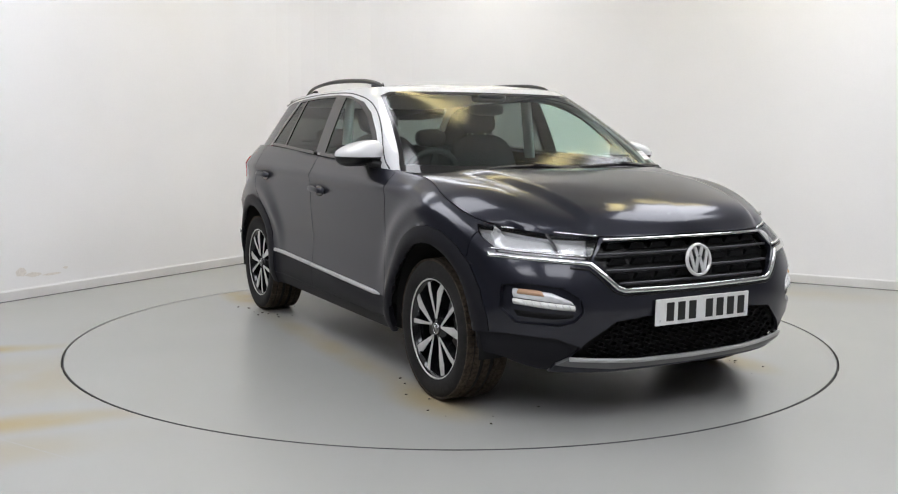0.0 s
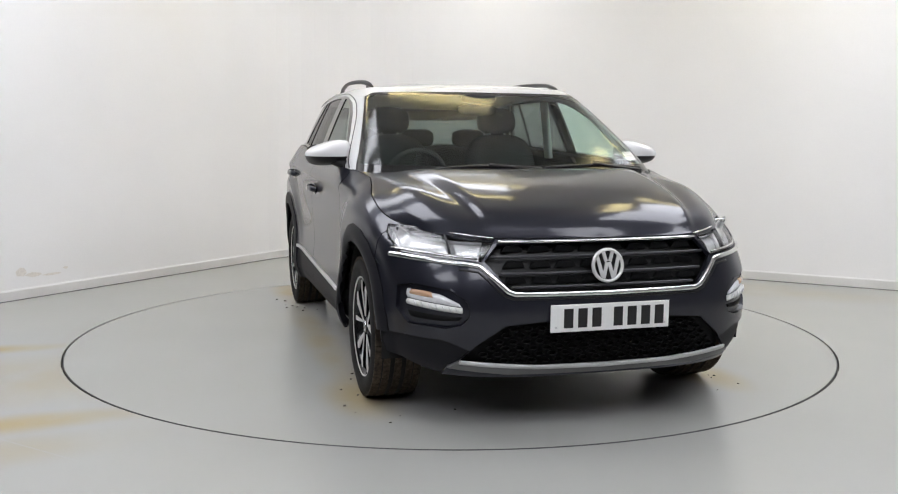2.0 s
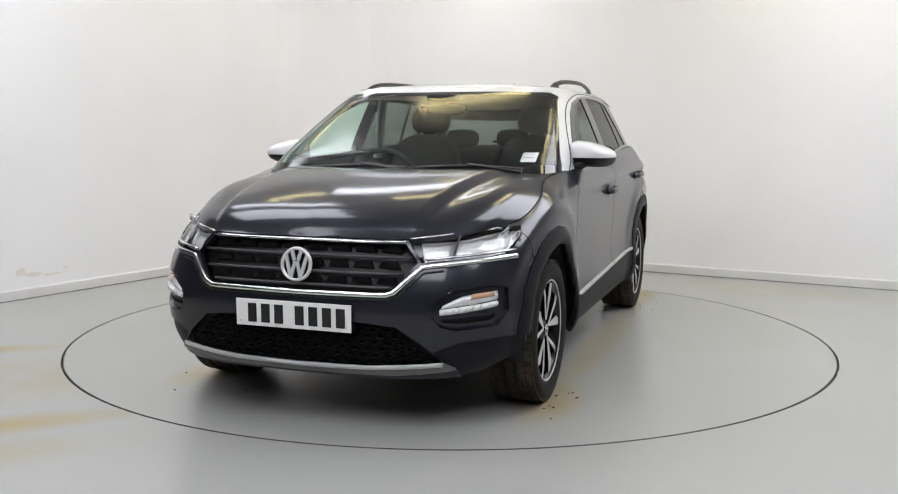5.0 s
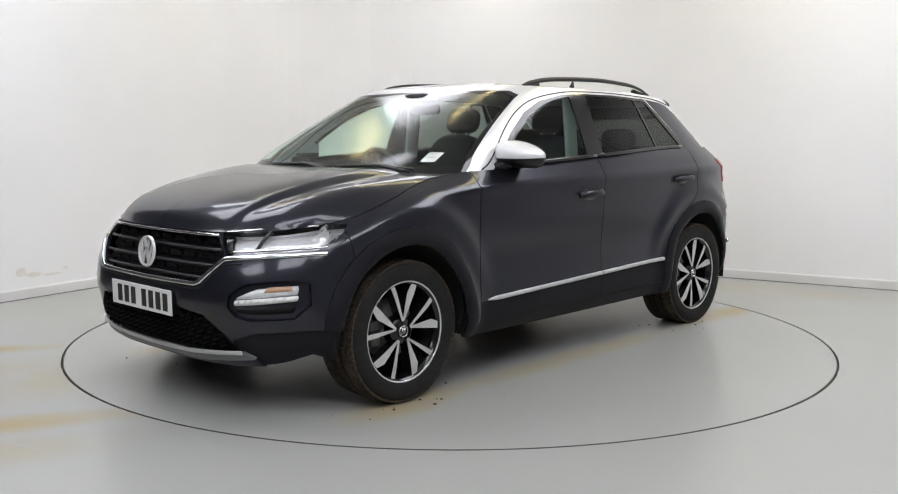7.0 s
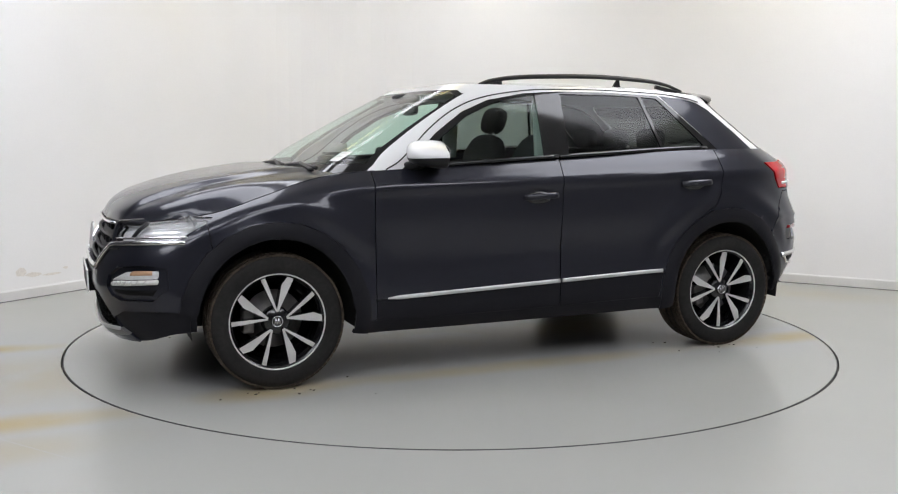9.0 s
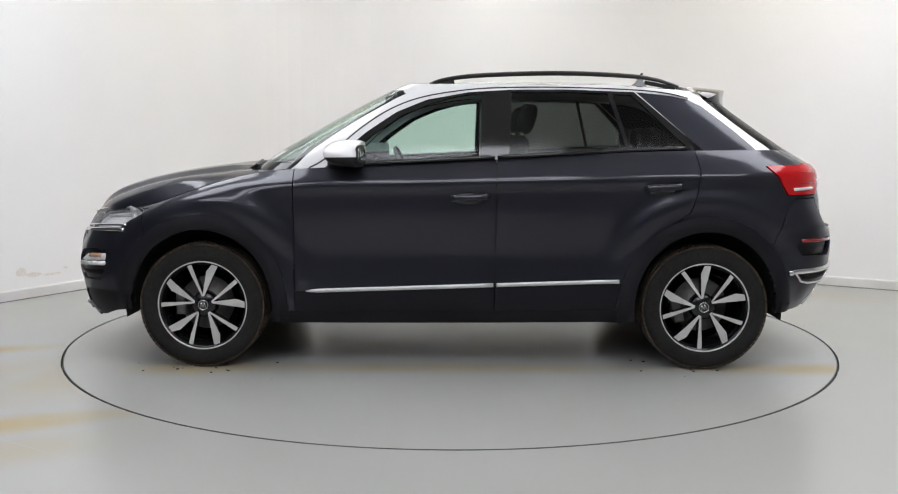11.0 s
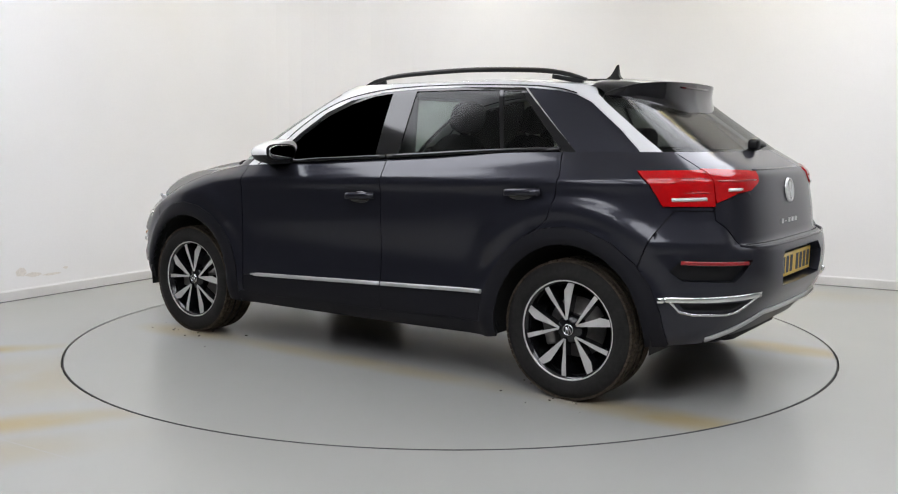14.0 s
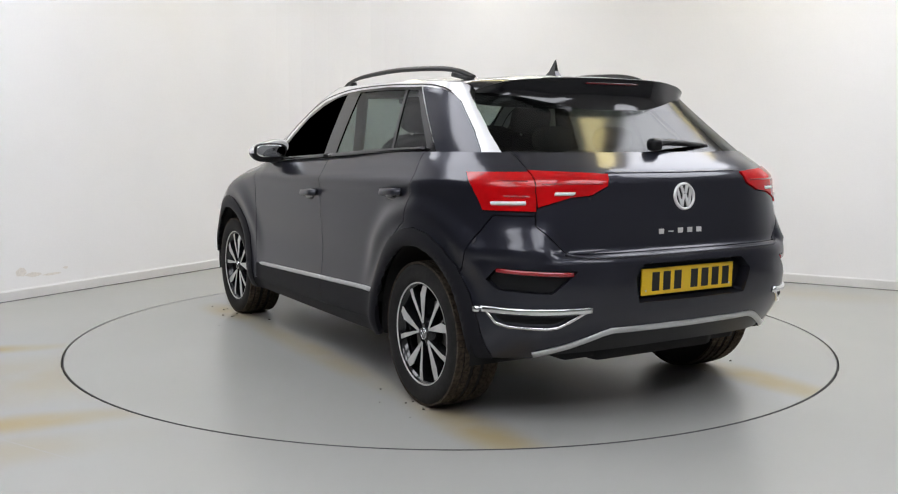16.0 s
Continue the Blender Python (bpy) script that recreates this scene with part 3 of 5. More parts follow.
mark(shell, R_POCKET, "rear", [(0.575, 0.674), (0.80, 0.678), (0.825, 0.63), (0.80, 0.592), (0.665, 0.586)], REAR)
mark(shell, DIFFUSER, "rear", [(-0.1, 0.425), (0.40, 0.435), (0.66, 0.335), (0.66, 0.28), (-0.1, 0.28)], REAR)

mark(shell, P_POCKET, "rear", [(-0.1, 0.690), (0.275, 0.690), (0.325, 0.640), (0.295, 0.538), (-0.1, 0.535)], REAR)

bmesh.ops.dissolve_degenerate(shell, dist=0.0025, edges=shell.edges)
pair("front_wing", take(shell, WING), PAINT)
front_doors = pair("front_door", take(shell, F_DOOR), PAINT)
rear_doors = pair("rear_door", take(shell, R_DOOR), PAINT)
pair("lower_door_trim", take(shell, F_LOW, 0.0015), CLAD, front_doors, "dark matt lower door trim")
pair("lower_door_trim", take(shell, R_LOW, 0.0015), CLAD, rear_doors, "dark matt lower door trim")
pair("rear_quarter", take(shell, QUARTER), PAINT)
pair("sill", take(shell, SILL, 0.001), CLAD)
for which in (ARCH, ARCH_R):
    pair("wheel_arch_trim", take(shell, which, 0.0005, 0.03, -0.004), CLAD, None, "dark grey wheel arch trim")
front_bumper = part("front_bumper", take(shell, F_BUMPER, both=True), PAINT, car)
rear_bumper = part("rear_bumper", take(shell, R_BUMPER, 0.0025, 0.06, both=True), PAINT, car)
part("plate_recess", take(shell, P_POCKET, 0.0, 0.0, 0.058, both=True), CLAD, rear_bumper, "dark recess round the rear plate")
tailgate = part("tailgate", take(shell, TAILGATE, 0.003, both=True), PAINT, car)
grille = part("grille", take(shell, GRILLE, 0.0, 0.0, 0.045, both=True), BLACK, car, "black radiator grille with wavy slats")
headlights = pair("headlight", take(shell, LAMP_F, 0.006, -0.020, 0.042), LAMP_BUCKET, None, "bright reflector headlight")
part_lens = pair("lens", take(shell, LAMP_F, 0.002, 0.0, 0.002), LENS, headlights, "clear lens")
pair("fog_pocket", take(shell, POCKET, 0.0, -0.014, 0.016), PAINT, (front_bumper, front_bumper), "recessed pocket round the fog lamp")
low_grille = part("lower_grille", take(shell, LOW_GRILLE, 0.0, 0.0, 0.03, both=True), MESH_BLACK, car, "black honeycomb lower grille")
pair("corner_trim", take(shell, F_CORNER, 0.0, 0.0, 0.010), CLAD, (front_bumper, front_bumper), "dark lower corner of the bumper")
part("skid_plate", take(shell, SKID, 0.001, 0.02, -0.008, both=True), SKID_GREY, front_bumper, "grey skid plate")
tail_out = pair("tail_light", take(shell, TAIL_OUT, 0.002, 0.03, -0.006), RED, None, "glossy red tail light")
tail_in = pair("tail_light", take(shell, TAIL_IN, 0.002, 0.03, -0.006), RED, (tailgate, tailgate), "glossy red tail light")
pair("reflector_pocket", take(shell, R_POCKET, 0.0, 0.0, 0.025), BLACK, (rear_bumper, rear_bumper), "recessed black pocket")
part("diffuser", take(shell, DIFFUSER, 0.0, 0.0, 0.015, both=True), BLACK, rear_bumper, "black lower diffuser")
part("inner_shell", joined(mirrored(skin), skin), DARK, car, "dark inner shell")

# ---- bonnet ----
k_corner = min(range(len(TOP_ROW)), key=lambda i: abs(TOP_ROW[i].x - 1.66) + (0 if TOP_ROW[i].y > 0.5 else 9))
k_back = min(range(len(TOP_ROW)), key=lambda i: abs(TOP_ROW[i].x - 0.80))


def along(pts, t):
    f = t * (len(pts) - 1)
    i = min(int(f), len(pts) - 2)
    return pts[i].lerp(pts[i + 1], f - i)


bonnet_z = curve((2.012, 0.787), (2.0, 0.815), (1.97, 0.848), (1.90, 0.882), (1.75, 0.932), (1.55, 0.976), (1.3, 1.012), (1.1, 1.030), (0.99, 1.036))
bonnet_x = curve((0.0, 2.014), (0.03, 2.008), (0.07, 1.985), (0.13, 1.92), (0.3, 1.74), (1.0, 0.985))
FRONT_EDGE, SIDE_EDGE = TOP_ROW[:k_corner + 1], TOP_ROW[k_corner:k_back + 1]


def bonnet_point(u, t):
    f, s = along(FRONT_EDGE, u), along(SIDE_EDGE, t)
    corner_f, corner_b = FRONT_EDGE[-1], SIDE_EDGE[-1]
    c = Vector((bonnet_x(t), 0, bonnet_z(bonnet_x(t))))
    c0, c1 = Vector((bonnet_x(0), 0, bonnet_z(bonnet_x(0)))), Vector((bonnet_x(1), 0, bonnet_z(bonnet_x(1))))
    r = Vector((c1.x + (corner_b.x - c1.x) * u ** 2.4, corner_b.y * u, c1.z + (corner_b.z - c1.z) * u ** 2))
    p = f * (1 - t) + r * t + c * (1 - u) + s * u - (c0 * (1 - u) * (1 - t) + corner_f * u * (1 - t) + c1 * (1 - u) * t + corner_b * u * t)
    fade = math.sin(math.pi * min(max(t, 0), 1)) ** 0.6
    lift = 0.012 * u * u * (1 - u) * 4
    w = u ** 3.2
    p.z = f.z * (1 - t) + r.z * t + c.z * (1 - w) + s.z * w - (c0.z * (1 - w) * (1 - t) + corner_f.z * w * (1 - t) + c1.z * (1 - w) * t + corner_b.z * w * t)
    # a raised middle panel between two creases, and a swelling over each headlight
    y, inner = abs(p.y), 0.445 + 0.10 * t
    outer = inner + 0.02 + 0.09 * t
    raised = 0.022 * min(1, 7 * t, 4 * (1 - t)) * min(max((outer - y) / (outer - inner), 0), 1)
    q = min(max((y - outer) / max(abs(s.y) - outer, 0.05), 0), 1)
    swell = 0.024 * math.sin(math.pi * q) ** 1.5 * math.exp(-((t - 0.30) / 0.28) ** 2)
    p.z += (lift + swell) * fade + raised
    return p


half, _ = grid_mesh([[bonnet_point(i / 66, k / 40) for i in range(67)] for k in range(41)])
for f in half.faces:
    f.material_index = 1
bmesh.ops.recalc_face_normals(half, faces=half.faces)
if sum(f.normal.z for f in half.faces) < 0:
    bmesh.ops.reverse_faces(half, faces=half.faces)
bonnet = part("bonnet", take(half, 1, 0.003, 0.02, both=True), PAINT, car)

# ---- greenhouse ----
screen_x = curve((1.00, 1.10), (1.03, 1.06), (1.11, 0.955), (1.19, 0.82), (1.27, 0.68), (1.42, 0.40), (1.475, 0.285), (1.5, 0.23))
back_x = curve((1.08, -1.90), (1.135, -1.825), (1.25, -1.655), (1.36, -1.50), (1.42, -1.425), (1.47, -1.37))
roof_z = curve((0.6, 1.482), (0.2, 1.480), (0.0, 1.468), (-0.4, 1.472), (-0.9, 1.462), (-1.3, 1.436), (-1.5, 1.425), (-1.9, 1.425))
sill_z = curve((1.2, 1.015), (0.9, 1.015), (0.78, 1.022), (0.45, 1.046), (-0.28, 1.084), (-1.2, 1.127), (-1.65, 1.131), (-2.1, 1.131))


def glass_y(x, z):
    y = 0.828 - 0.375 * (z - 1.08) - 0.16 * (z - 1.08) ** 2
    if z > 1.40:
        y -= 3.2 * (z - 1.40) ** 2
    if x < -0.5:
        y -= 0.038 * (-0.5 - x) ** 1.3
    if x > 0.3:
        y -= 0.04 * (x - 0.3)
    return y


SCREEN_N, SCREEN_D = 7.0, 1.0
GCOLS = columns(0.0, -0.9, 1.0, -1.82, 0.80, SCREEN_N, 4.6, 0.024)


def house_point(col, v):
    xn, yn, zone, c, s = col
    z0 = sill_z(xn)
    z1 = roof_z(xn if zone == "s" else (0.2 + (0.18 - 0.2) * c if zone == "f" else -0.9 - 0.5 * c))
    if zone == "f":
        z1 = roof_z(0.0) + 0.006 * c
    z = z0 + (z1 - z0) * v
    if zone == "f":
        n = screen_x(z)
        xf = n - SCREEN_D
        x = xf + SCREEN_D * c
        return Vector((x, glass_y(x, z) * s, z))
    if zone == "r":
        x = -0.9 - (-0.9 - back_x(z)) * c
        return Vector((x, glass_y(x, z) * s, z))
    f = (xn + 0.9) / 0.9
    x = -0.9 + (screen_x(z) - SCREEN_D + 0.9) * f
    return Vector((x, glass_y(x, z), z))


cab, _ = grid_mesh([[house_point(c, k / 24) for c in GCOLS] for k in range(25)])
roof_row = [house_point(c, 1.0) for c in GCOLS]
bmesh.ops.recalc_face_normals(cab, faces=cab.faces)
if sum(f.normal.y for f in cab.faces) < 0:
    bmesh.ops.reverse_faces(cab, faces=cab.faces)
(FRAME, SCREEN, BACK, G_FRONT, G_REAR, G_QUARTER, PILLAR, C_PANEL, BLACK_EDGE) = range(1, 10)
GSIDE = lambda c: c.y > 0.42
for f in cab.faces:
    f.material_index = FRAME
# side band round the windows, dark, then the panes in it
mark(cab, PILLAR, "side", [(0.73, 0.9), (0.618, 1.075), (0.450, 1.219), (0.297, 1.323), (0.14, 1.387), (-0.08, 1.427), (-0.30, 1.441), (-0.60, 1.443), (-0.94, 1.431), (-1.28, 1.13), (-1.22, 0.9)], GSIDE)
mark(cab, C_PANEL, "side", [(-0.95, 1.431), (-1.13, 1.414), (-1.215, 1.395), (-1.295, 1.357), (-1.38, 1.292), (-1.462, 1.229), (-1.558, 1.144), (-1.578, 1.12), (-1.578, 0.9), (-1.22, 0.9), (-1.28, 1.13)], GSIDE)
mark(cab, G_FRONT, "side", [(0.555, 1.063), (0.555, 1.085), (0.42, 1.200), (0.27, 1.304), (0.12, 1.368), (-0.02, 1.405), (-0.145, 1.421), (-0.135, 1.102)], GSIDE)
mark(cab, G_REAR, "side", [(-0.285, 1.105), (-0.30, 1.427), (-0.60, 1.428), (-0.80, 1.421), (-0.885, 1.136)], GSIDE)
mark(cab, G_QUARTER, "side", [(-0.905, 1.137), (-0.825, 1.420), (-0.925, 1.414), (-1.195, 1.148)], GSIDE)
mark(cab, BLACK_EDGE, "front", [(-0.1, 0.9), (0.845, 0.9), (0.794, 1.06), (0.740, 1.19), (0.677, 1.34), (0.643, 1.42), (0.60, 1.441), (0.30, 1.446), (-0.1, 1.448)], lambda c: c.x > 0.02 and c.y < 0.83)
mark(cab, SCREEN, "front", [(-0.1, 1.052), (0.50, 1.054), (0.782, 1.062), (0.730, 1.187), (0.668, 1.34), (0.636, 1.412), (0.592, 1.431), (0.30, 1.432), (-0.1, 1.434)], lambda c: c.x > 0.02 and c.y < 0.82)
mark(cab, BACK, "rear", [(-0.1, 1.0), (0.686, 1.0), (0.683, 1.135), (0.670, 1.205), (0.653, 1.279), (0.640, 1.337), (0.625, 1.395), (0.590, 1.45), (-0.1, 1.45)], lambda c: c.x < -1.2)

bmesh.ops.dissolve_degenerate(cab, dist=0.002, edges=cab.edges)
pair("window_frame", take(cab, PILLAR, 0.0005, 0.01), GLOSS_BLACK, None, "gloss black window surround")
pair("white_pillar", take(cab, FRAME, 0.001, 0.02), WHITE, None, "white roof frame and pillars")
pair("rear_pillar_panel", take(cab, C_PANEL, 0.0015, 0.02), PAINT, None, "dark grey rear pillar panel")
part("screen_edge", take(cab, BLACK_EDGE, 0.0, 0.006, 0.002, both=True), GLOSS_BLACK, car, "black printed edge of the windscreen")
windscreen = part("windscreen", take(cab, SCREEN, 0.0, 0.0, 0.002, both=True), GLASS, car, "greenish clear windscreen")
rear_window = part("rear_window", take(cab, BACK, 0.002, 0.0, 0.003, both=True), PRIVACY, tailgate, "dark tinted rear window")
for index, glass_mat, doors, name in ((G_FRONT, SIDE_GLASS, front_doors, "front_window"), (G_REAR, PRIVACY, rear_doors, "rear_side_window"), (G_QUARTER, PRIVACY, rear_doors, "quarter_window")):
    pair(name, take(cab, index, 0.0, 0.0, 0.004), glass_mat, doors, "greenish clear glass" if index == G_FRONT else "dark tinted glass")

# roof: the sheet closes over the top row towards its spine
rows = []
for k in range(13):
    w = k / 12
    row = []
    for p in roof_row:
        q = Vector((min(max(p.x, -1.15), -0.02), 0, 0))
        top = 1.512 - 0.010 * max(0, (q.x + 0.35) / 0.5) ** 2 - 0.05 * max(0, (-0.5 - q.x) / 0.8) ** 1.6
        z = p.z + (top - p.z) * (1 - (1 - w) ** 2.1)
        row.append(Vector((p.x + (q.x - p.x) * w, p.y * (1 - w), z)))
    rows.append(row)
top, _ = grid_mesh(rows)
bmesh.ops.remove_doubles(top, verts=top.verts, dist=1e-5)
for f in top.faces:
    f.material_index = 1
bmesh.ops.recalc_face_normals(top, faces=top.faces)
if sum(f.normal.z for f in top.faces) < 0:
    bmesh.ops.reverse_faces(top, faces=top.faces)
lining = top.copy()
for v in lining.verts:
    v.co.z -= 0.03
    v.co.y *= 0.97
roof = part("roof", take(top, 1, 0.001, 0.0, both=True), WHITE, car, "white painted roof")
part("headlining", joined(mirrored(lining), lining), LINER, car, "pale cloth headlining")


# ---- small builders ----
def sweep(bm, pts, outs, width, depth, taper=None, n=10, square=0.5):
    """A bar along points: outs give the way its face looks, width across, depth outwards."""
    pts = [Vector(p) for p in pts]
    rings = []
    for i, p in enumerate(pts):
        t = (pts[min(i + 1, len(pts) - 1)] - pts[max(i - 1, 0)]).normalized()
        o = Vector(outs[i] if isinstance(outs, list) else outs)
        o = (o - t * o.dot(t)).normalized()
        b = t.cross(o)
        k = taper[i] if taper else 1.0
        ring = []
        for j in range(n):
            a = 2 * math.pi * j / n
            c, s = math.cos(a), math.sin(a)
            ring.append(bm.verts.new(p + o * (depth / 2 * k * math.copysign(abs(c) ** square, c)) + b * (width / 2 * k * math.copysign(abs(s) ** square, s))))
        rings.append(ring)
    for r0, r1 in zip(rings, rings[1:]):
        for j in range(n):
            bm.faces.new((r0[j], r0[(j + 1) % n], r1[(j + 1) % n], r1[j]))
    bm.faces.new(rings[0][::-1])
    bm.faces.new(rings[-1])
    bmesh.ops.recalc_face_normals(bm, faces=bm.faces)
    return bm


def smooth_line(knots, steps=8):
    """A rounded line through 3D knots."""
    p = [Vector(k) for k in knots]
    p = [p[0] * 2 - p[1]] + p + [p[-1] * 2 - p[-2]]
    out = []
    for i in range(1, len(p) - 2):
        for k in range(steps):
            t = k / steps
            out.append(0.5 * (2 * p[i] + (p[i + 1] - p[i - 1]) * t + (2 * p[i - 1] - 5 * p[i] + 4 * p[i + 1] - p[i + 2]) * t * t + (3 * p[i] - p[i - 1] - 3 * p[i + 1] + p[i + 2]) * t ** 3))
    return out + [p[-2]]


def line(knots, steps=6):
    p = [Vector(k) for k in knots]
    return [a.lerp(b, k / steps) for a, b in zip(p, p[1:]) for k in range(steps)] + [p[-1]]


def lathe(bm, profile, axis="y", n=64, close=False):
    """Turns (radius, along) points round the axis."""
    rings = []
    for r, h in profile:
        ring = []
        for k in range(n):
            a = 2 * math.pi * k / n
            c, s = r * math.cos(a), r * math.sin(a)
            ring.append(bm.verts.new((c, h, s) if axis == "y" else ((c, s, h) if axis == "z" else (h, c, s))))
        rings.append(ring)
    for r0, r1 in zip(rings, rings[1:] + (rings[:1] if close else [])):
        for k in range(n):
            bm.faces.new((r0[k], r0[(k + 1) % n], r1[(k + 1) % n], r1[k]))
    bmesh.ops.recalc_face_normals(bm, faces=bm.faces)
    return bm


def blob(bm, x, y, z, sx, sy, sz, power=2.6, n=18, m=None):
    """A soft rounded block (a superellipsoid)."""
    verts = []
    for i in range(1, n):
        a = math.pi * (i / n - 0.5)
        row = []
        for j in range(2 * n):
            b = math.pi * j / n
            f = lambda v: math.copysign(abs(v) ** (2 / power), v)
            row.append(bm.verts.new((x + sx / 2 * f(math.cos(a)) * f(math.cos(b)), y + sy / 2 * f(math.cos(a)) * f(math.sin(b)), z + sz / 2 * f(math.sin(a)))))
        verts.append(row)
    lo, hi = bm.verts.new((x, y, z - sz / 2)), bm.verts.new((x, y, z + sz / 2))
    for r0, r1 in zip(verts, verts[1:]):
        for j in range(2 * n):
            bm.faces.new((r0[j], r0[(j + 1) % (2 * n)], r1[(j + 1) % (2 * n)], r1[j]))
    for j in range(2 * n):
        bm.faces.new((lo, verts[0][(j + 1) % (2 * n)], verts[0][j]))
        bm.faces.new((hi, verts[-1][j], verts[-1][(j + 1) % (2 * n)]))
    if m is not None:
        bmesh.ops.transform(bm, matrix=m, verts=[lo, hi] + [v for r in verts for v in r])
    return bm


def plate_poly(bm, outline, m, depth):
    """A flat plate: an outline in its own (u, v), its face towards +w, set by the matrix m."""
    front = [bm.verts.new(m @ Vector((u, v, 0))) for u, v in outline]
    back = [bm.verts.new(m @ Vector((u, v, -depth))) for u, v in outline]
    k = len(outline)
    bm.faces.new(front)
    bm.faces.new(back[::-1])
    for i in range(k):
        bm.faces.new((front[i], back[i], back[(i + 1) % k], front[(i + 1) % k]))
    bmesh.ops.recalc_face_normals(bm, faces=bm.faces)
    return bm


def on_front(y, z, out=0.0):
    return Vector((front_x(y, z) + out, y, z))


def on_rear(y, z, out=0.0):
    return Vector((rear_x(y, z) - out, y, z))


def facing(fn, y, z):
    a, b, c = fn(y, z), fn(y + 0.01, z), fn(y, z + 0.01)
    n = (b - a).cross(c - a).normalized()
    return n if n.x * a.x > 0 else -n


def surface_patch(fn, outline, out, nu=14, nv=5):
    """A sheet on the body between a lower and an upper line of (y, z)."""
    lower, upper = outline
    rows = []
    for j in range(nv + 1):
        row = []
        for i in range(nu + 1):
            a, b = along([Vector((*p, 0)) for p in lower], i / nu), along([Vector((*p, 0)) for p in upper], i / nu)
            p = a.lerp(b, j / nv)
            row.append(fn(p.x, p.y) + facing(fn, p.x, p.y) * (out + 0.008 * math.sin(math.pi * j / nv)))
        rows.append(row)
    bm, _ = grid_mesh(rows)
    made = bmesh.ops.extrude_face_region(bm, geom=list(bm.faces))
    mid = facing(fn, lower[0][0], lower[0][1])
    bmesh.ops.translate(bm, verts=[v for v in made["geom"] if isinstance(v, bmesh.types.BMVert)], vec=-mid * 0.03)
    bmesh.ops.recalc_face_normals(bm, faces=bm.faces)
    return bm


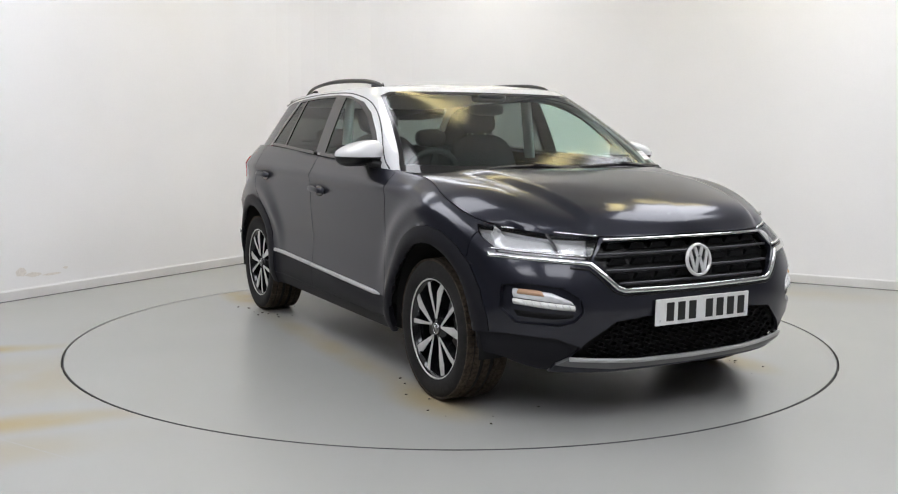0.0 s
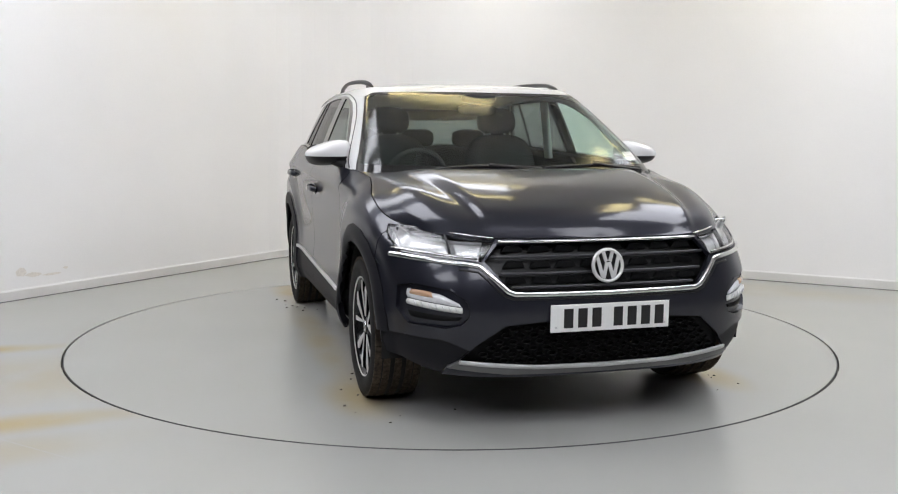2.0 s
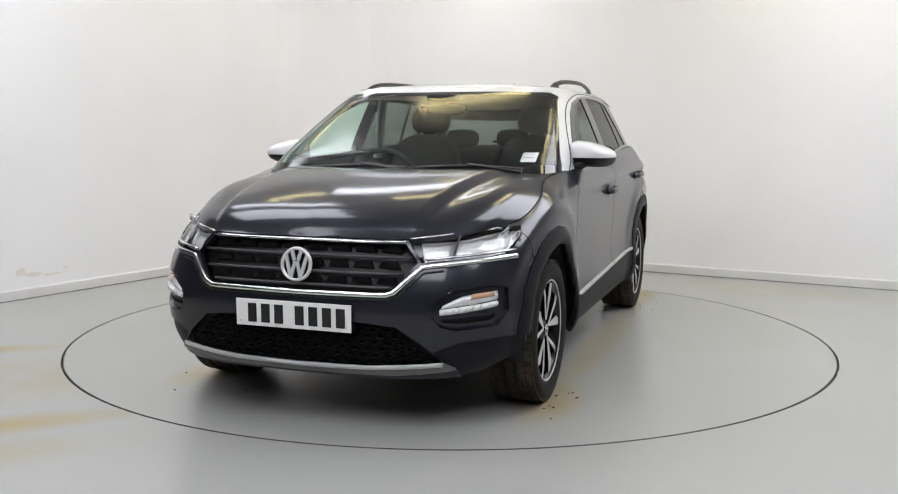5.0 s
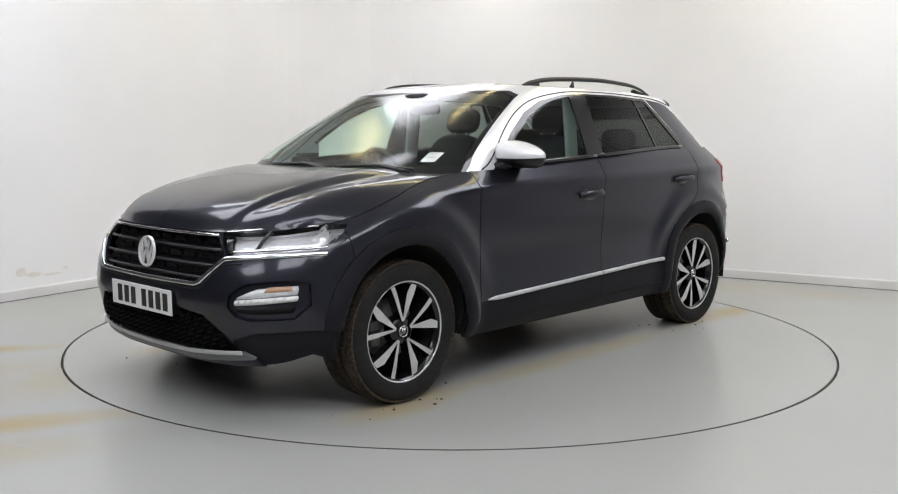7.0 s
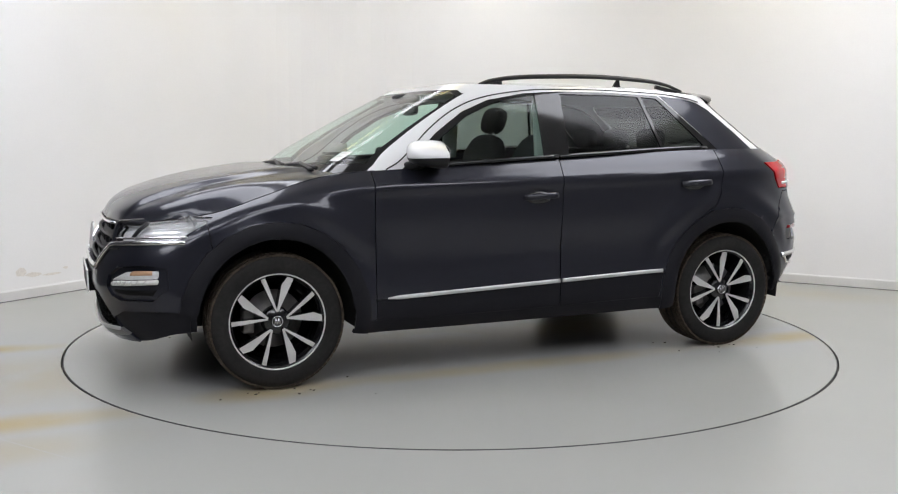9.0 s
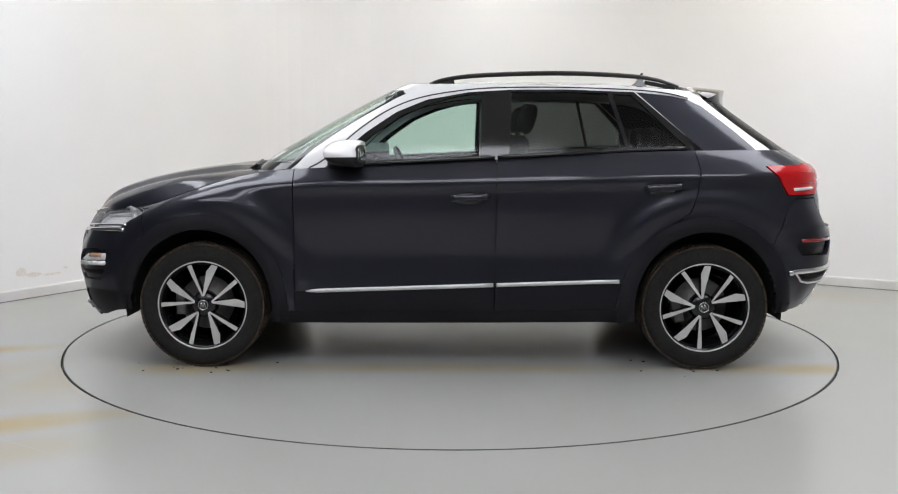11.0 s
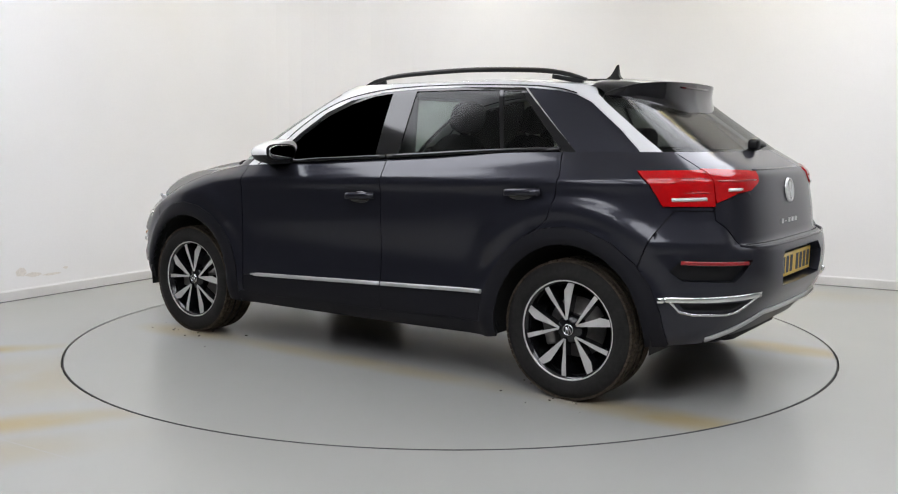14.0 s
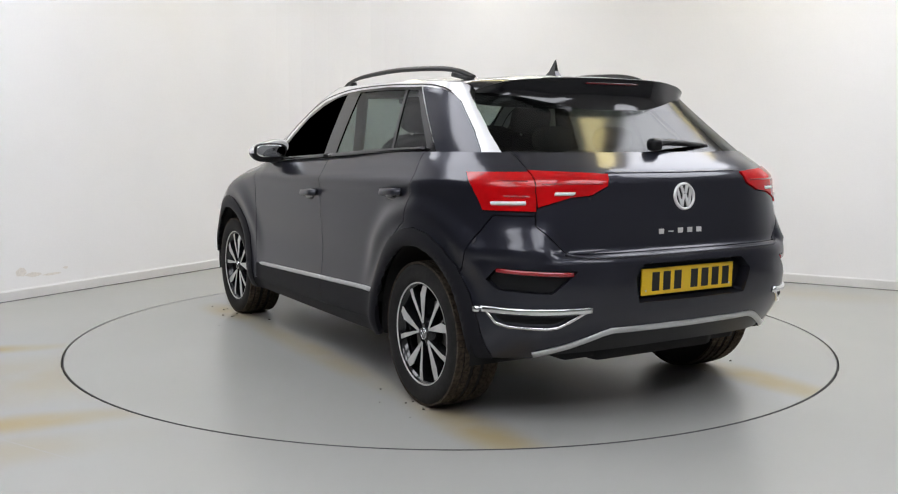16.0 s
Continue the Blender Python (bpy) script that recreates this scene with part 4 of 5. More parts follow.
# ---- wheels ----
def wheel():
    root = new("wheel")
    root.parent = car
    tagged(root, "muddy tyre on a ten-spoke black and machined alloy rim")
    bm = bmesh.new()
    lathe(bm, [(0.226, 0.100), (0.236, 0.107), (0.255, 0.113), (0.285, 0.115), (0.304, 0.109), (0.314, 0.098), (0.318, 0.084), (0.318, -0.084), (0.312, -0.100), (0.285, -0.113), (0.236, -0.105), (0.226, -0.1)], n=84)
    part("tyre", bm, TYRE, root, "dusty black tyre")
    bm = bmesh.new()
    for k in range(76):
        a = 2 * math.pi * k / 76
        for y0, y1, skew in ((0.072, 0.105, 0.02), (0.036, 0.066, 0.0), (-0.015, 0.015, 0.0), (-0.066, -0.036, 0.0), (-0.105, -0.072, -0.02)):
            turn = Matrix.Rotation(a + (0.5 * (y0 > 0) * 2 * math.pi / 76), 4, "Y")
            r1 = 0.3250 if abs(y0) < 0.07 and abs(y1) < 0.07 else 0.3215
            box(bm, r1 - 0.010, r1, y0, y1, -0.0118, 0.0118, 0, turn)
    tagged(part("tread", bm, TREAD, root, "muddy tread blocks", smooth=False), kind="stuff")
    part("rim_barrel", lathe(bmesh.new(), [(0.226, 0.098), (0.214, 0.09), (0.205, 0.05), (0.20, -0.09), (0.0, -0.09)], n=64), GLOSS_BLACK, root, "gloss black rim barrel")
    part("rim_lip", lathe(bmesh.new(), [(0.2245, 0.100), (0.2265, 0.1035), (0.231, 0.1035), (0.233, 0.100)], n=84), ALLOY, root, "machined rim lip")
    part("brake_disc", lathe(bmesh.new(), [(0.0, 0.02), (0.075, 0.02), (0.078, 0.0), (0.14, 0.0), (0.14, -0.02)], n=48), material_brake, root, "grey brake disc")
    bm = box(bmesh.new(), 0.10, 0.155, -0.03, 0.045, -0.06, 0.06, 0.012)
    part("brake_caliper", bm, material_brake, root)
    part("hub", lathe(bmesh.new(), [(0.0, 0.082), (0.056, 0.080), (0.066, 0.068), (0.07, 0.03)], n=40), GLOSS_BLACK, root)
    cap = part("centre_cap", lathe(bmesh.new(), [(0.0, 0.090), (0.024, 0.090), (0.029, 0.086), (0.030, 0.078)], n=32), GLOSS_BLACK, root, "round black centre cap with silver mark")
    bm = lathe(bmesh.new(), [(0.0225, 0.0905), (0.0235, 0.0925), (0.026, 0.0925), (0.027, 0.0895)], n=32)
    for dx, lean in ((-0.010, 0.28), (-0.003, -0.28), (0.004, 0.28), (0.011, -0.28)):
        box(bm, -0.002, 0.002, 0.0900, 0.0925, -0.017, 0.017, 0, Matrix.Translation((dx, 0, 0)) @ Matrix.Rotation(lean, 4, "Y"))
    part("cap_mark", bm, CHROME, root)
    for k in range(5):
        a = radians(72 * k + 36)
        bm = lathe(bmesh.new(), [(0.0, 0.079), (0.007, 0.079), (0.008, 0.062)], n=10)
        bmesh.ops.translate(bm, verts=bm.verts, vec=(0.047 * math.cos(a), 0, 0.047 * math.sin(a)))
        part("bolt", bm, SILVER if k == 1 else GLOSS_BLACK, root)
    for k in range(5):
        for side in (-1, 1):
            a0, a1 = radians(90 + 72 * k), radians(90 + 72 * k + 18 * side)
            hub = Vector((0.048 * math.cos(a0), 0.0, 0.048 * math.sin(a0)))
            tip = Vector((0.2255 * math.cos(a1), 0.0, 0.2255 * math.sin(a1)))
            d = (tip - hub).normalized()
            q = Vector((-d.z, 0, d.x)) * side
            knee = hub.lerp(tip, 0.70)
            if side > 0:        # the broad one swells towards its twin, then is cut back
                face = [hub - q * 0.002, knee - q * 0.029, tip - q * 0.013, tip + q * 0.015, knee + q * 0.012, hub + q * 0.006]
            else:
                face = [hub - q * 0.002, knee - q * 0.010, tip - q * 0.011, tip + q * 0.011, knee + q * 0.010, hub + q * 0.006]
            for name, mat, y0, y1, grow in (("spoke", GLOSS_BLACK, 0.088, 0.040, 0.0035), ("spoke_face", ALLOY, 0.0915, 0.0885, 0.0)):
                bm = bmesh.new()
                c = sum(face, Vector()) / 6
                pts = [p + (p - c).normalized() * grow for p in face]
                dish = lambda p, y: Vector((p.x, y + 0.010 * (p.length / 0.22) ** 2 - 0.004 - (0.007 if p.length > 0.205 else 0), p.z))
                f0, f1 = [bm.verts.new(dish(p, y0)) for p in pts], [bm.verts.new(dish(p, y1)) for p in pts]
                for ring in (f0, f1[::-1]):
                    bm.faces.new((ring[0], ring[1], ring[4], ring[5]))
                    bm.faces.new((ring[1], ring[2], ring[3], ring[4]))
                for i in range(6):
                    bm.faces.new((f0[i], f1[i], f1[(i + 1) % 6], f0[(i + 1) % 6]))
                bmesh.ops.recalc_face_normals(bm, faces=bm.faces)
                part(name, bm, mat, root, smooth=False)
    return root


material_brake = material("brake_steel", (0.22, 0.21, 0.20), 0.45, 0.7, 0, 0.2, 30)
first = wheel()
WY = 0.760
first.matrix_basis = pose(WB, WY, HUB)
copy_thing(first, pose(-WB, WY, HUB, 0, 14, 0))
copy_thing(first, pose(WB, -WY, HUB, 0, 0, 180))
copy_thing(first, pose(-WB, -WY, HUB, 0, 25, 180))

# wheel housings and underbody
for wx in (WB, -WB):
    bm = bmesh.new()
    prof = [(wx + 0.40 * math.cos(radians(a)), HUB + 0.413 * math.sin(radians(a))) for a in range(-9, 190, 9)]
    a, b = [bm.verts.new((x, 0.855, z)) for x, z in prof], [bm.verts.new((x, 0.50, z)) for x, z in prof]
    for i in range(len(prof) - 1):
        bm.faces.new((a[i], a[i + 1], b[i + 1], b[i]))
    bm.faces.new(b)
    pair("wheel_housing", bm, DARK, None, "black wheel arch liner")
bm = box(bmesh.new(), -1.86, 1.86, -0.50, 0.50, 0.27, 0.50, 0.03)
part("underbody", bm, DARK, car, "dark underbody")
part("floor_pan", box(bmesh.new(), -0.87, 0.88, -0.82, 0.82, 0.235, 0.36, 0.03), DARK, car, "dark floor pan")
for wx in (WB, -WB):
    part("axle", box(bmesh.new(), wx - 0.05, wx + 0.05, -0.68, 0.68, 0.25, 0.34, 0.02), DARK, car)
part("exhaust_box", box(bmesh.new(), -1.88, -1.62, -0.35, 0.35, 0.25, 0.36, 0.05), DARK, car)
part("engine_block", box(bmesh.new(), 1.2, 1.86, -0.55, 0.55, 0.40, 0.74, 0.05), DARK, car)

# ---- front: grille, badge, plate, chrome, lamps ----
for z, w in ((0.719, 0.475), (0.655, 0.445), (0.602, 0.40)):
    ys = [w * (k / 12 - 1) for k in range(25)]
    part("slat", sweep(bmesh.new(), [on_front(y, z, -0.020) for y in ys], [Vector((1, 0, 0.35))] * 25, 0.011, 0.016), SATIN, grille, "satin dark grey slat")
for z in (0.749, 0.688, 0.628):
    for k in range(8):
        y = (k - 3.5) * 0.108
        if abs(y) < 0.43:
            hexagon = [(-0.045, -0.012), (-0.030, 0.012), (0.030, 0.012), (0.045, -0.012)]
            m = Matrix.Translation(on_front(y, z, -0.032)) @ Matrix(((0, 0, 1, 0), (1, 0, 0, 0), (0, 1, 0, 0), (0, 0, 0, 1)))
            part("grille_cell", plate_poly(bmesh.new(), hexagon, m, 0.018), MESH_BLACK, grille, smooth=False)
top_bar = [on_front(y / 100, 0.779, 0.002) for y in range(-44, 45, 4)]
part("chrome_top_strip", sweep(bmesh.new(), top_bar, [Vector((1, 0, 0.3))] * len(top_bar), 0.011, 0.012), CHROME, grille, "thin chrome strip")


def front_bar(name, knots, width, depth, mat, parent, label, out=0.004, mirror=True, steps=10):
    flat = [(-y, z) for y, z in knots[::-1]][:-1] + knots if mirror == "one" else knots
    pts2 = line([Vector((y, z, 0)) for y, z in flat], steps)
    pts = [on_front(p.x, p.y, out) for p in pts2]
    outs = [facing(on_front, p.x, p.y) for p in pts2]
    bm = sweep(bmesh.new(), pts, outs, width, depth)
    if mirror == "one":
        return part(name, bm, mat, parent, label)
    return pair(name, bm, mat, (parent, parent), label)


front_bar("chrome_strip", [(0.0, 0.574), (0.395, 0.578), (0.425, 0.590), (0.522, 0.686), (0.56, 0.692), (0.70, 0.704), (0.79, 0.710), (0.822, 0.711)], 0.020, 0.016, CHROME, grille, "bright chrome strip under the grille", 0.003, "one")
front_bar("chrome_underline", [(0.0, 0.556), (0.40, 0.559), (0.44, 0.574), (0.53, 0.664), (0.60, 0.672)], 0.008, 0.010, BLACK, grille, "thin black line", 0.0, "one")


front_bar("skid_edge", [(0.0, 0.270), (0.30, 0.276), (0.60, 0.298)], 0.018, 0.012, SILVER, front_bumper, "bright silver upper edge of the skid plate", 0.010, "one")

BADGE = material("badge_silver", (0.74, 0.74, 0.73), 0.25, 0.35, 0.3, 0.03, 100)


def badge(parent, centre, n, radius):
    up = Vector((0, 0, 1))
    side = up.cross(n).normalized()
    up = n.cross(side).normalized()
    m = Matrix((side, up, n)).transposed().to_4x4()
    m.translation = centre
    ring = lathe(bmesh.new(), [(radius * 0.80, 0.0), (radius * 0.83, 0.010), (radius * 0.96, 0.010), (radius, 0.0)], "z", 48)
    bmesh.ops.transform(ring, matrix=m, verts=ring.verts)
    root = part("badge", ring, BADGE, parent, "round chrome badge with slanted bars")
    disc = lathe(bmesh.new(), [(0.0, 0.003), (radius * 0.88, 0.002)], "z", 48)
    bmesh.ops.transform(disc, matrix=m, verts=disc.verts)
    part("badge_field", disc, GLOSS_BLACK, root)
    for dx, lean, v, h in ((-0.52, 0.26, -0.02, 1.25), (-0.18, -0.26, -0.28, 0.95), (0.18, 0.26, -0.28, 0.95), (0.52, -0.26, -0.02, 1.25), (-0.2, 0.3, 0.5, 0.6), (0.2, -0.3, 0.5, 0.6)):
        bm = box(bmesh.new(), -0.10 * radius, 0.10 * radius, -h * radius / 2, h * radius / 2, 0.001, 0.008, 0, m @ Matrix.Translation((dx * radius, v * radius, 0)) @ Matrix.Rotation(lean, 4, "Z"))
        part("badge_bar", bm, BADGE, root, smooth=False)


badge(grille, Vector((2.068, 0, 0.682)), Vector((1, 0, 0.12)).normalized(), 0.071)


def number_plate(parent, x, z, lean, mat, way, label):
    m = Matrix.Translation((x, 0, z)) @ Matrix.Rotation(lean, 4, "Y")
    root = part("number_plate", box(bmesh.new(), -0.004, 0.004, -0.26, 0.26, -0.0555, 0.0555, 0.003, m), mat, parent, label, smooth=False)
    y = -0.215
    for k in range(7):
        part("plate_bar", box(bmesh.new(), way * 0.0041, way * 0.0052, -way * y - 0.020, -way * y + 0.020, -0.039, 0.039, 0, m), INK, root, "plain black bar", smooth=False)
        y += 0.061 + (0.033 if k == 3 else 0)
    for s in (-1, 1):
        part("plate_screw", lathe(bmesh.new(), [(0.0, 0.0), (0.005, 0.0)], "x", 10), SILVER, root).matrix_basis = m @ Matrix.Translation((way * 0.0056, s * 0.238, -0.035))
    return root


front_plate = number_plate(front_bumper, 2.107, 0.480, 0.02, PLATE_W, 1, "white plate with black bars")
part("plate_holder", box(bmesh.new(), 2.06, 2.101, -0.255, 0.255, 0.43, 0.53, 0.004), MESH_BLACK, front_bumper)

REFLECT = material("reflector_silver", (0.85, 0.86, 0.87), 0.2, 0.25, 0.5, 0.1, 60)
# headlight inner reflectors, dividers and edge strips
for lower, upper in (([(0.535, 0.718), (0.57, 0.722), (0.608, 0.727)], [(0.505, 0.770), (0.55, 0.782), (0.608, 0.792)]), ([(0.632, 0.730), (0.70, 0.738), (0.79, 0.744)], [(0.630, 0.796), (0.72, 0.806), (0.80, 0.813)])):
    pair("reflector", surface_patch(on_front, (lower, upper), -0.040), REFLECT, headlights, "bright faceted reflector")
bm = sweep(bmesh.new(), [on_front(0.620, z, -0.020) for z in (0.724, 0.755, 0.79, 0.803)], [facing(on_front, 0.62, 0.77)] * 4, 0.010, 0.02)
pair("divider", bm, SATIN, headlights)
pair("inner_wedge", surface_patch(on_front, ([(0.515, 0.707), (0.520, 0.708), (0.527, 0.709)], [(0.456, 0.784), (0.475, 0.786), (0.497, 0.788)]), -0.022, 6, 6), GLOSS_BLACK, headlights, "black inner end of the lamp")
pts = [on_front(p.x, p.y, -0.003) for p in line([(0.452, 0.791, 0), (0.60, 0.807, 0), (0.755, 0.822, 0)], 8)]
pair("light_strip", sweep(bmesh.new(), pts, [facing(on_front, 0.65, 0.80)] * len(pts), 0.007, 0.008), CHROME, headlights, "thin bright strip")
pts = [on_front(p.x, p.y, -0.006) for p in line([(0.525, 0.714, 0), (0.70, 0.728, 0), (0.81, 0.736, 0)], 8)]
pair("light_strip", sweep(bmesh.new(), pts, [facing(on_front, 0.65, 0.75)] * len(pts), 0.008, 0.010), CHROME, headlights, "bright lower edge strip")

# fog lamp units
fogs = pair("fog_light", surface_patch(on_front, ([(0.600, 0.500), (0.68, 0.507), (0.785, 0.520)], [(0.600, 0.523), (0.68, 0.532), (0.785, 0.543)]), -0.010), WHITE_LENS, (front_bumper, front_bumper), "clear daytime running light with small segments")
pair("indicator", surface_patch(on_front, ([(0.604, 0.526), (0.68, 0.535), (0.785, 0.546)], [(0.612, 0.540), (0.68, 0.574), (0.785, 0.584)]), -0.014), CLEAR_LAMP, (front_bumper, front_bumper), "silvery indicator lamp")
pair("fog_slot", surface_patch(on_front, ([(0.612, 0.462), (0.68, 0.456), (0.775, 0.462)], [(0.600, 0.488), (0.68, 0.493), (0.790, 0.504)]), -0.020), MESH_BLACK, (front_bumper, front_bumper), "black slot under the lamp")
pair("amber_reflector", surface_patch(on_front, ([(0.700, 0.556), (0.735, 0.558), (0.775, 0.562)], [(0.710, 0.580), (0.735, 0.583), (0.770, 0.584)]), -0.008, 6, 4), AMBER, (front_bumper, front_bumper), "amber side reflector")
for k in range(7):
    y = 0.615 + k * 0.023
    z = 0.501 + 0.108 * (y - 0.600)
    n = facing(on_front, y, z)
    bm = sweep(bmesh.new(), [on_front(y, z + 0.003) - n * 0.001, on_front(y + 0.008, z + 0.024) - n * 0.001], n, 0.004, 0.006)
    pair("segment_line", bm, SILVER, fogs)
# dark duct behind the lower grille, then its honeycomb
bm, _ = grid_mesh([[on_front(-0.62 + 1.24 * i / 40, z, -0.045 - 0.02 * (i in (0, 40))) for i in range(41)] for z in (0.245, 0.30, 0.36, 0.42, 0.475)])
part("grille_duct", bm, DARK, low_grille)
for j in range(6):
    z = 0.436 - j * 0.027
    for k in range(-9, 10):
        y = (k + 0.5 * (j % 2)) * 0.056
        if abs(y) < 0.40 + j * 0.028:
            m = Matrix.Translation(on_front(y, z, -0.010)) @ Matrix(((0, 0, 1, 0), (1, 0, 0, 0), (0, 1, 0, 0), (0, 0, 0, 1)))
            ring = [(0.025 * math.cos(radians(60 * q)), 0.0125 * math.sin(radians(60 * q)) * 1.1) for q in range(6)]
            bm = bmesh.new()
            inner = [(u * 0.78, v * 0.70) for u, v in ring]
            f0, f1 = [bm.verts.new(m @ Vector((u, v, 0))) for u, v in ring], [bm.verts.new(m @ Vector((u, v, 0))) for u, v in inner]
            g1 = [bm.verts.new(m @ Vector((u, v, -0.02))) for u, v in inner]
            for q in range(6):
                r = (q + 1) % 6
                bm.faces.new((f0[q], f0[r], f1[r], f1[q]))
                bm.faces.new((f1[q], f1[r], g1[r], g1[q]))
            part("honeycomb_cell", bm, MESH_BLACK, low_grille, smooth=False)

# ---- sides: strips, handles, mirrors ----
for name_doors, x0, x1 in ((front_doors, 0.755, -0.206), (rear_doors, -0.222, -0.848)):
    n = 16
    xs = [x0 + (x1 - x0) * k / n for k in range(n + 1)]
    zz = lambda x: 0.434 - 0.036 * x
    bm = sweep(bmesh.new(), [Vector((x, side_y(x, zz(x)) + 0.004, zz(x))) for x in xs], [Vector((0, 1, 0.15))] * (n + 1), 0.021, 0.018, [0.35 if (k == 0 and x0 > 0.5) else 1 for k in range(n + 1)], 10, 0.35)
    pair("side_strip", bm, SILVER, name_doors, "brushed silver strip")
for doors, xc, z in ((front_doors, -0.085, 0.888), (rear_doors, -1.065, 0.942)):
    y = side_y(xc, z)
    bm = blob(bmesh.new(), xc + 0.01, y - 0.007, z - 0.004, 0.15, 0.03, 0.066, 2.4)
    cups = pair("handle_cup", bm, GLOSS_BLACK, doors)
    pts = smooth_line([(xc + 0.092, y + 0.002, z - 0.004), (xc + 0.06, y + 0.028, z + 0.002), (xc - 0.06, y + 0.032, z + 0.007), (xc - 0.094, y + 0.006, z + 0.008)], 8)
    bm = sweep(bmesh.new(), pts, [Vector((0, 1, 0.2))] * len(pts), 0.032, 0.022)
    pair("door_handle", bm, PAINT, doors, "dark grey door handle")

m = Matrix.Translation((0.535, 0.893, 1.108)) @ Matrix.Rotation(radians(-8), 4, "Z")
bm = blob(bmesh.new(), 0, 0, 0, 0.23, 0.24, 0.150, 3.0)
for v in bm.verts:
    k = (v.co.x + 0.10) / 0.20
    v.co.z *= 1 - 0.14 * k
    v.co.z += 0.012 * k - 0.10 * max(v.co.y, 0) * (v.co.z > 0)
    v.co.y *= 1 - 0.10 * k
    if v.co.z > -0.02:
        v.co.z = -0.02 + (v.co.z + 0.02) * (1.12 - 0.55 * (v.co.y + 0.1175) / 0.235)
    if v.co.x < -0.07:
        v.co.x = -0.07
bmesh.ops.transform(bm, matrix=m, verts=bm.verts)
lowm = bm.copy()
bmesh.ops.bisect_plane(bm, geom=bm.verts[:] + bm.edges[:] + bm.faces[:], plane_co=(0.5, 0.9, 1.094), plane_no=(0.02, 0, 1), clear_inner=True)
bmesh.ops.bisect_plane(lowm, geom=lowm.verts[:] + lowm.edges[:] + lowm.faces[:], plane_co=(0.5, 0.9, 1.094), plane_no=(0.02, 0, 1), clear_outer=True)
for v in lowm.verts:
    v.co = Vector((v.co.x, 0.900 + (v.co.y - 0.900) * 0.995, v.co.z))
mirrors = pair("door_mirror", bm, WHITE, None, "white mirror cap")
pair("mirror_base", lowm, BLACK, mirrors, "black lower mirror housing")
pts = smooth_line([(0.55, 0.86, 1.075), (0.58, 0.82, 1.055), (0.60, 0.78, 1.045)], 6)
pair("mirror_arm", sweep(bmesh.new(), pts, [Vector((0, 0, 1))] * len(pts), 0.12, 0.05), BLACK, mirrors)
bm = blob(bmesh.new(), -0.069, 0.0, 0.0, 0.016, 0.200, 0.092, 3.2, 14)
bmesh.ops.transform(bm, matrix=m, verts=bm.verts)
frames_m = pair("mirror_frame", bm, BLACK, mirrors)
bm = blob(bmesh.new(), -0.077, 0.0, 0.0, 0.006, 0.172, 0.074, 3.2, 14)
bmesh.ops.transform(bm, matrix=m, verts=bm.verts)
pair("mirror_glass", bm, MIRROR, mirrors, "mirror glass")
# black triangle at the mirror's foot
tri = [(0.66, 1.035), (0.52, 1.05), (0.555, 1.13)]
bm = bmesh.new()
a, b = [bm.verts.new((x, glass_y(x, z) + 0.004, z)) for x, z in tri], [bm.verts.new((x, glass_y(x, z) - 0.02, z)) for x, z in tri]
bm.faces.new(a), bm.faces.new(b[::-1])
for i in range(3):
    bm.faces.new((a[i], b[i], b[(i + 1) % 3], a[(i + 1) % 3]))
bmesh.ops.recalc_face_normals(bm, faces=bm.faces)
pair("mirror_foot", bm, BLACK, mirrors, "", False)

# belt strip under the windows
for doors, x0, x1 in ((front_doors, 0.60, -0.21), (rear_doors, -0.225, -1.20)):
    xs = [x0 + (x1 - x0) * k / 16 for k in range(17)]
    bm = sweep(bmesh.new(), [Vector((x, glass_y(x, top_z(x) + 0.012) + 0.010, top_z(x) + 0.010)) for x in xs], [Vector((0, 1, 0.3))] * 17, 0.020, 0.014)
    pair("belt_strip", bm, GLOSS_BLACK, doors)

# ---- roof: rails, aerial, spoiler ----
def rail_y(x):
    return 0.585 - 0.09 * max(0, -x - 0.6) - 0.06 * max(0, x + 0.1)


knots = [(0.13, rail_y(0.13), 1.474), (0.04, rail_y(0.04), 1.499), (-0.15, rail_y(-0.15), 1.520), (-0.55, rail_y(-0.55), 1.532), (-0.90, rail_y(-0.9), 1.522), (-1.07, rail_y(-1.07), 1.503), (-1.20, rail_y(-1.20), 1.468)]
pts = smooth_line(knots, 8)
rails = pair("roof_rail", sweep(bmesh.new(), pts, [Vector((0, 0.5, 1))] * len(pts), 0.030, 0.020, [0.45 + 0.55 * math.sin(math.pi * (k + 1) / (len(pts) + 1)) ** 0.5 for k in range(len(pts))]), BLACK, None, "satin black roof rail")
for x0, x1, h in ((0.13, 0.0, 0.03), (-1.18, -1.02, 0.03)):
    pts = [Vector((x0 + (x1 - x0) * k / 6, rail_y(x0), 1.458 + 0.03 * k / 6)) for k in range(7)]
    pair("rail_foot", sweep(bmesh.new(), pts, [Vector((0, 0, 1))] * 7, 0.028, 0.022), BLACK, rails)
bm = bmesh.new()
prof = [(-0.97, 1.480), (-1.03, 1.492), (-1.07, 1.518), (-1.10, 1.572), (-1.112, 1.574), (-1.115, 1.520), (-1.145, 1.476)]
a, b = [bm.verts.new((x, 0.022 * (1 - (z - 1.47) / 0.10), z)) for x, z in prof], [bm.verts.new((x, -0.022 * (1 - (z - 1.47) / 0.10), z)) for x, z in prof]
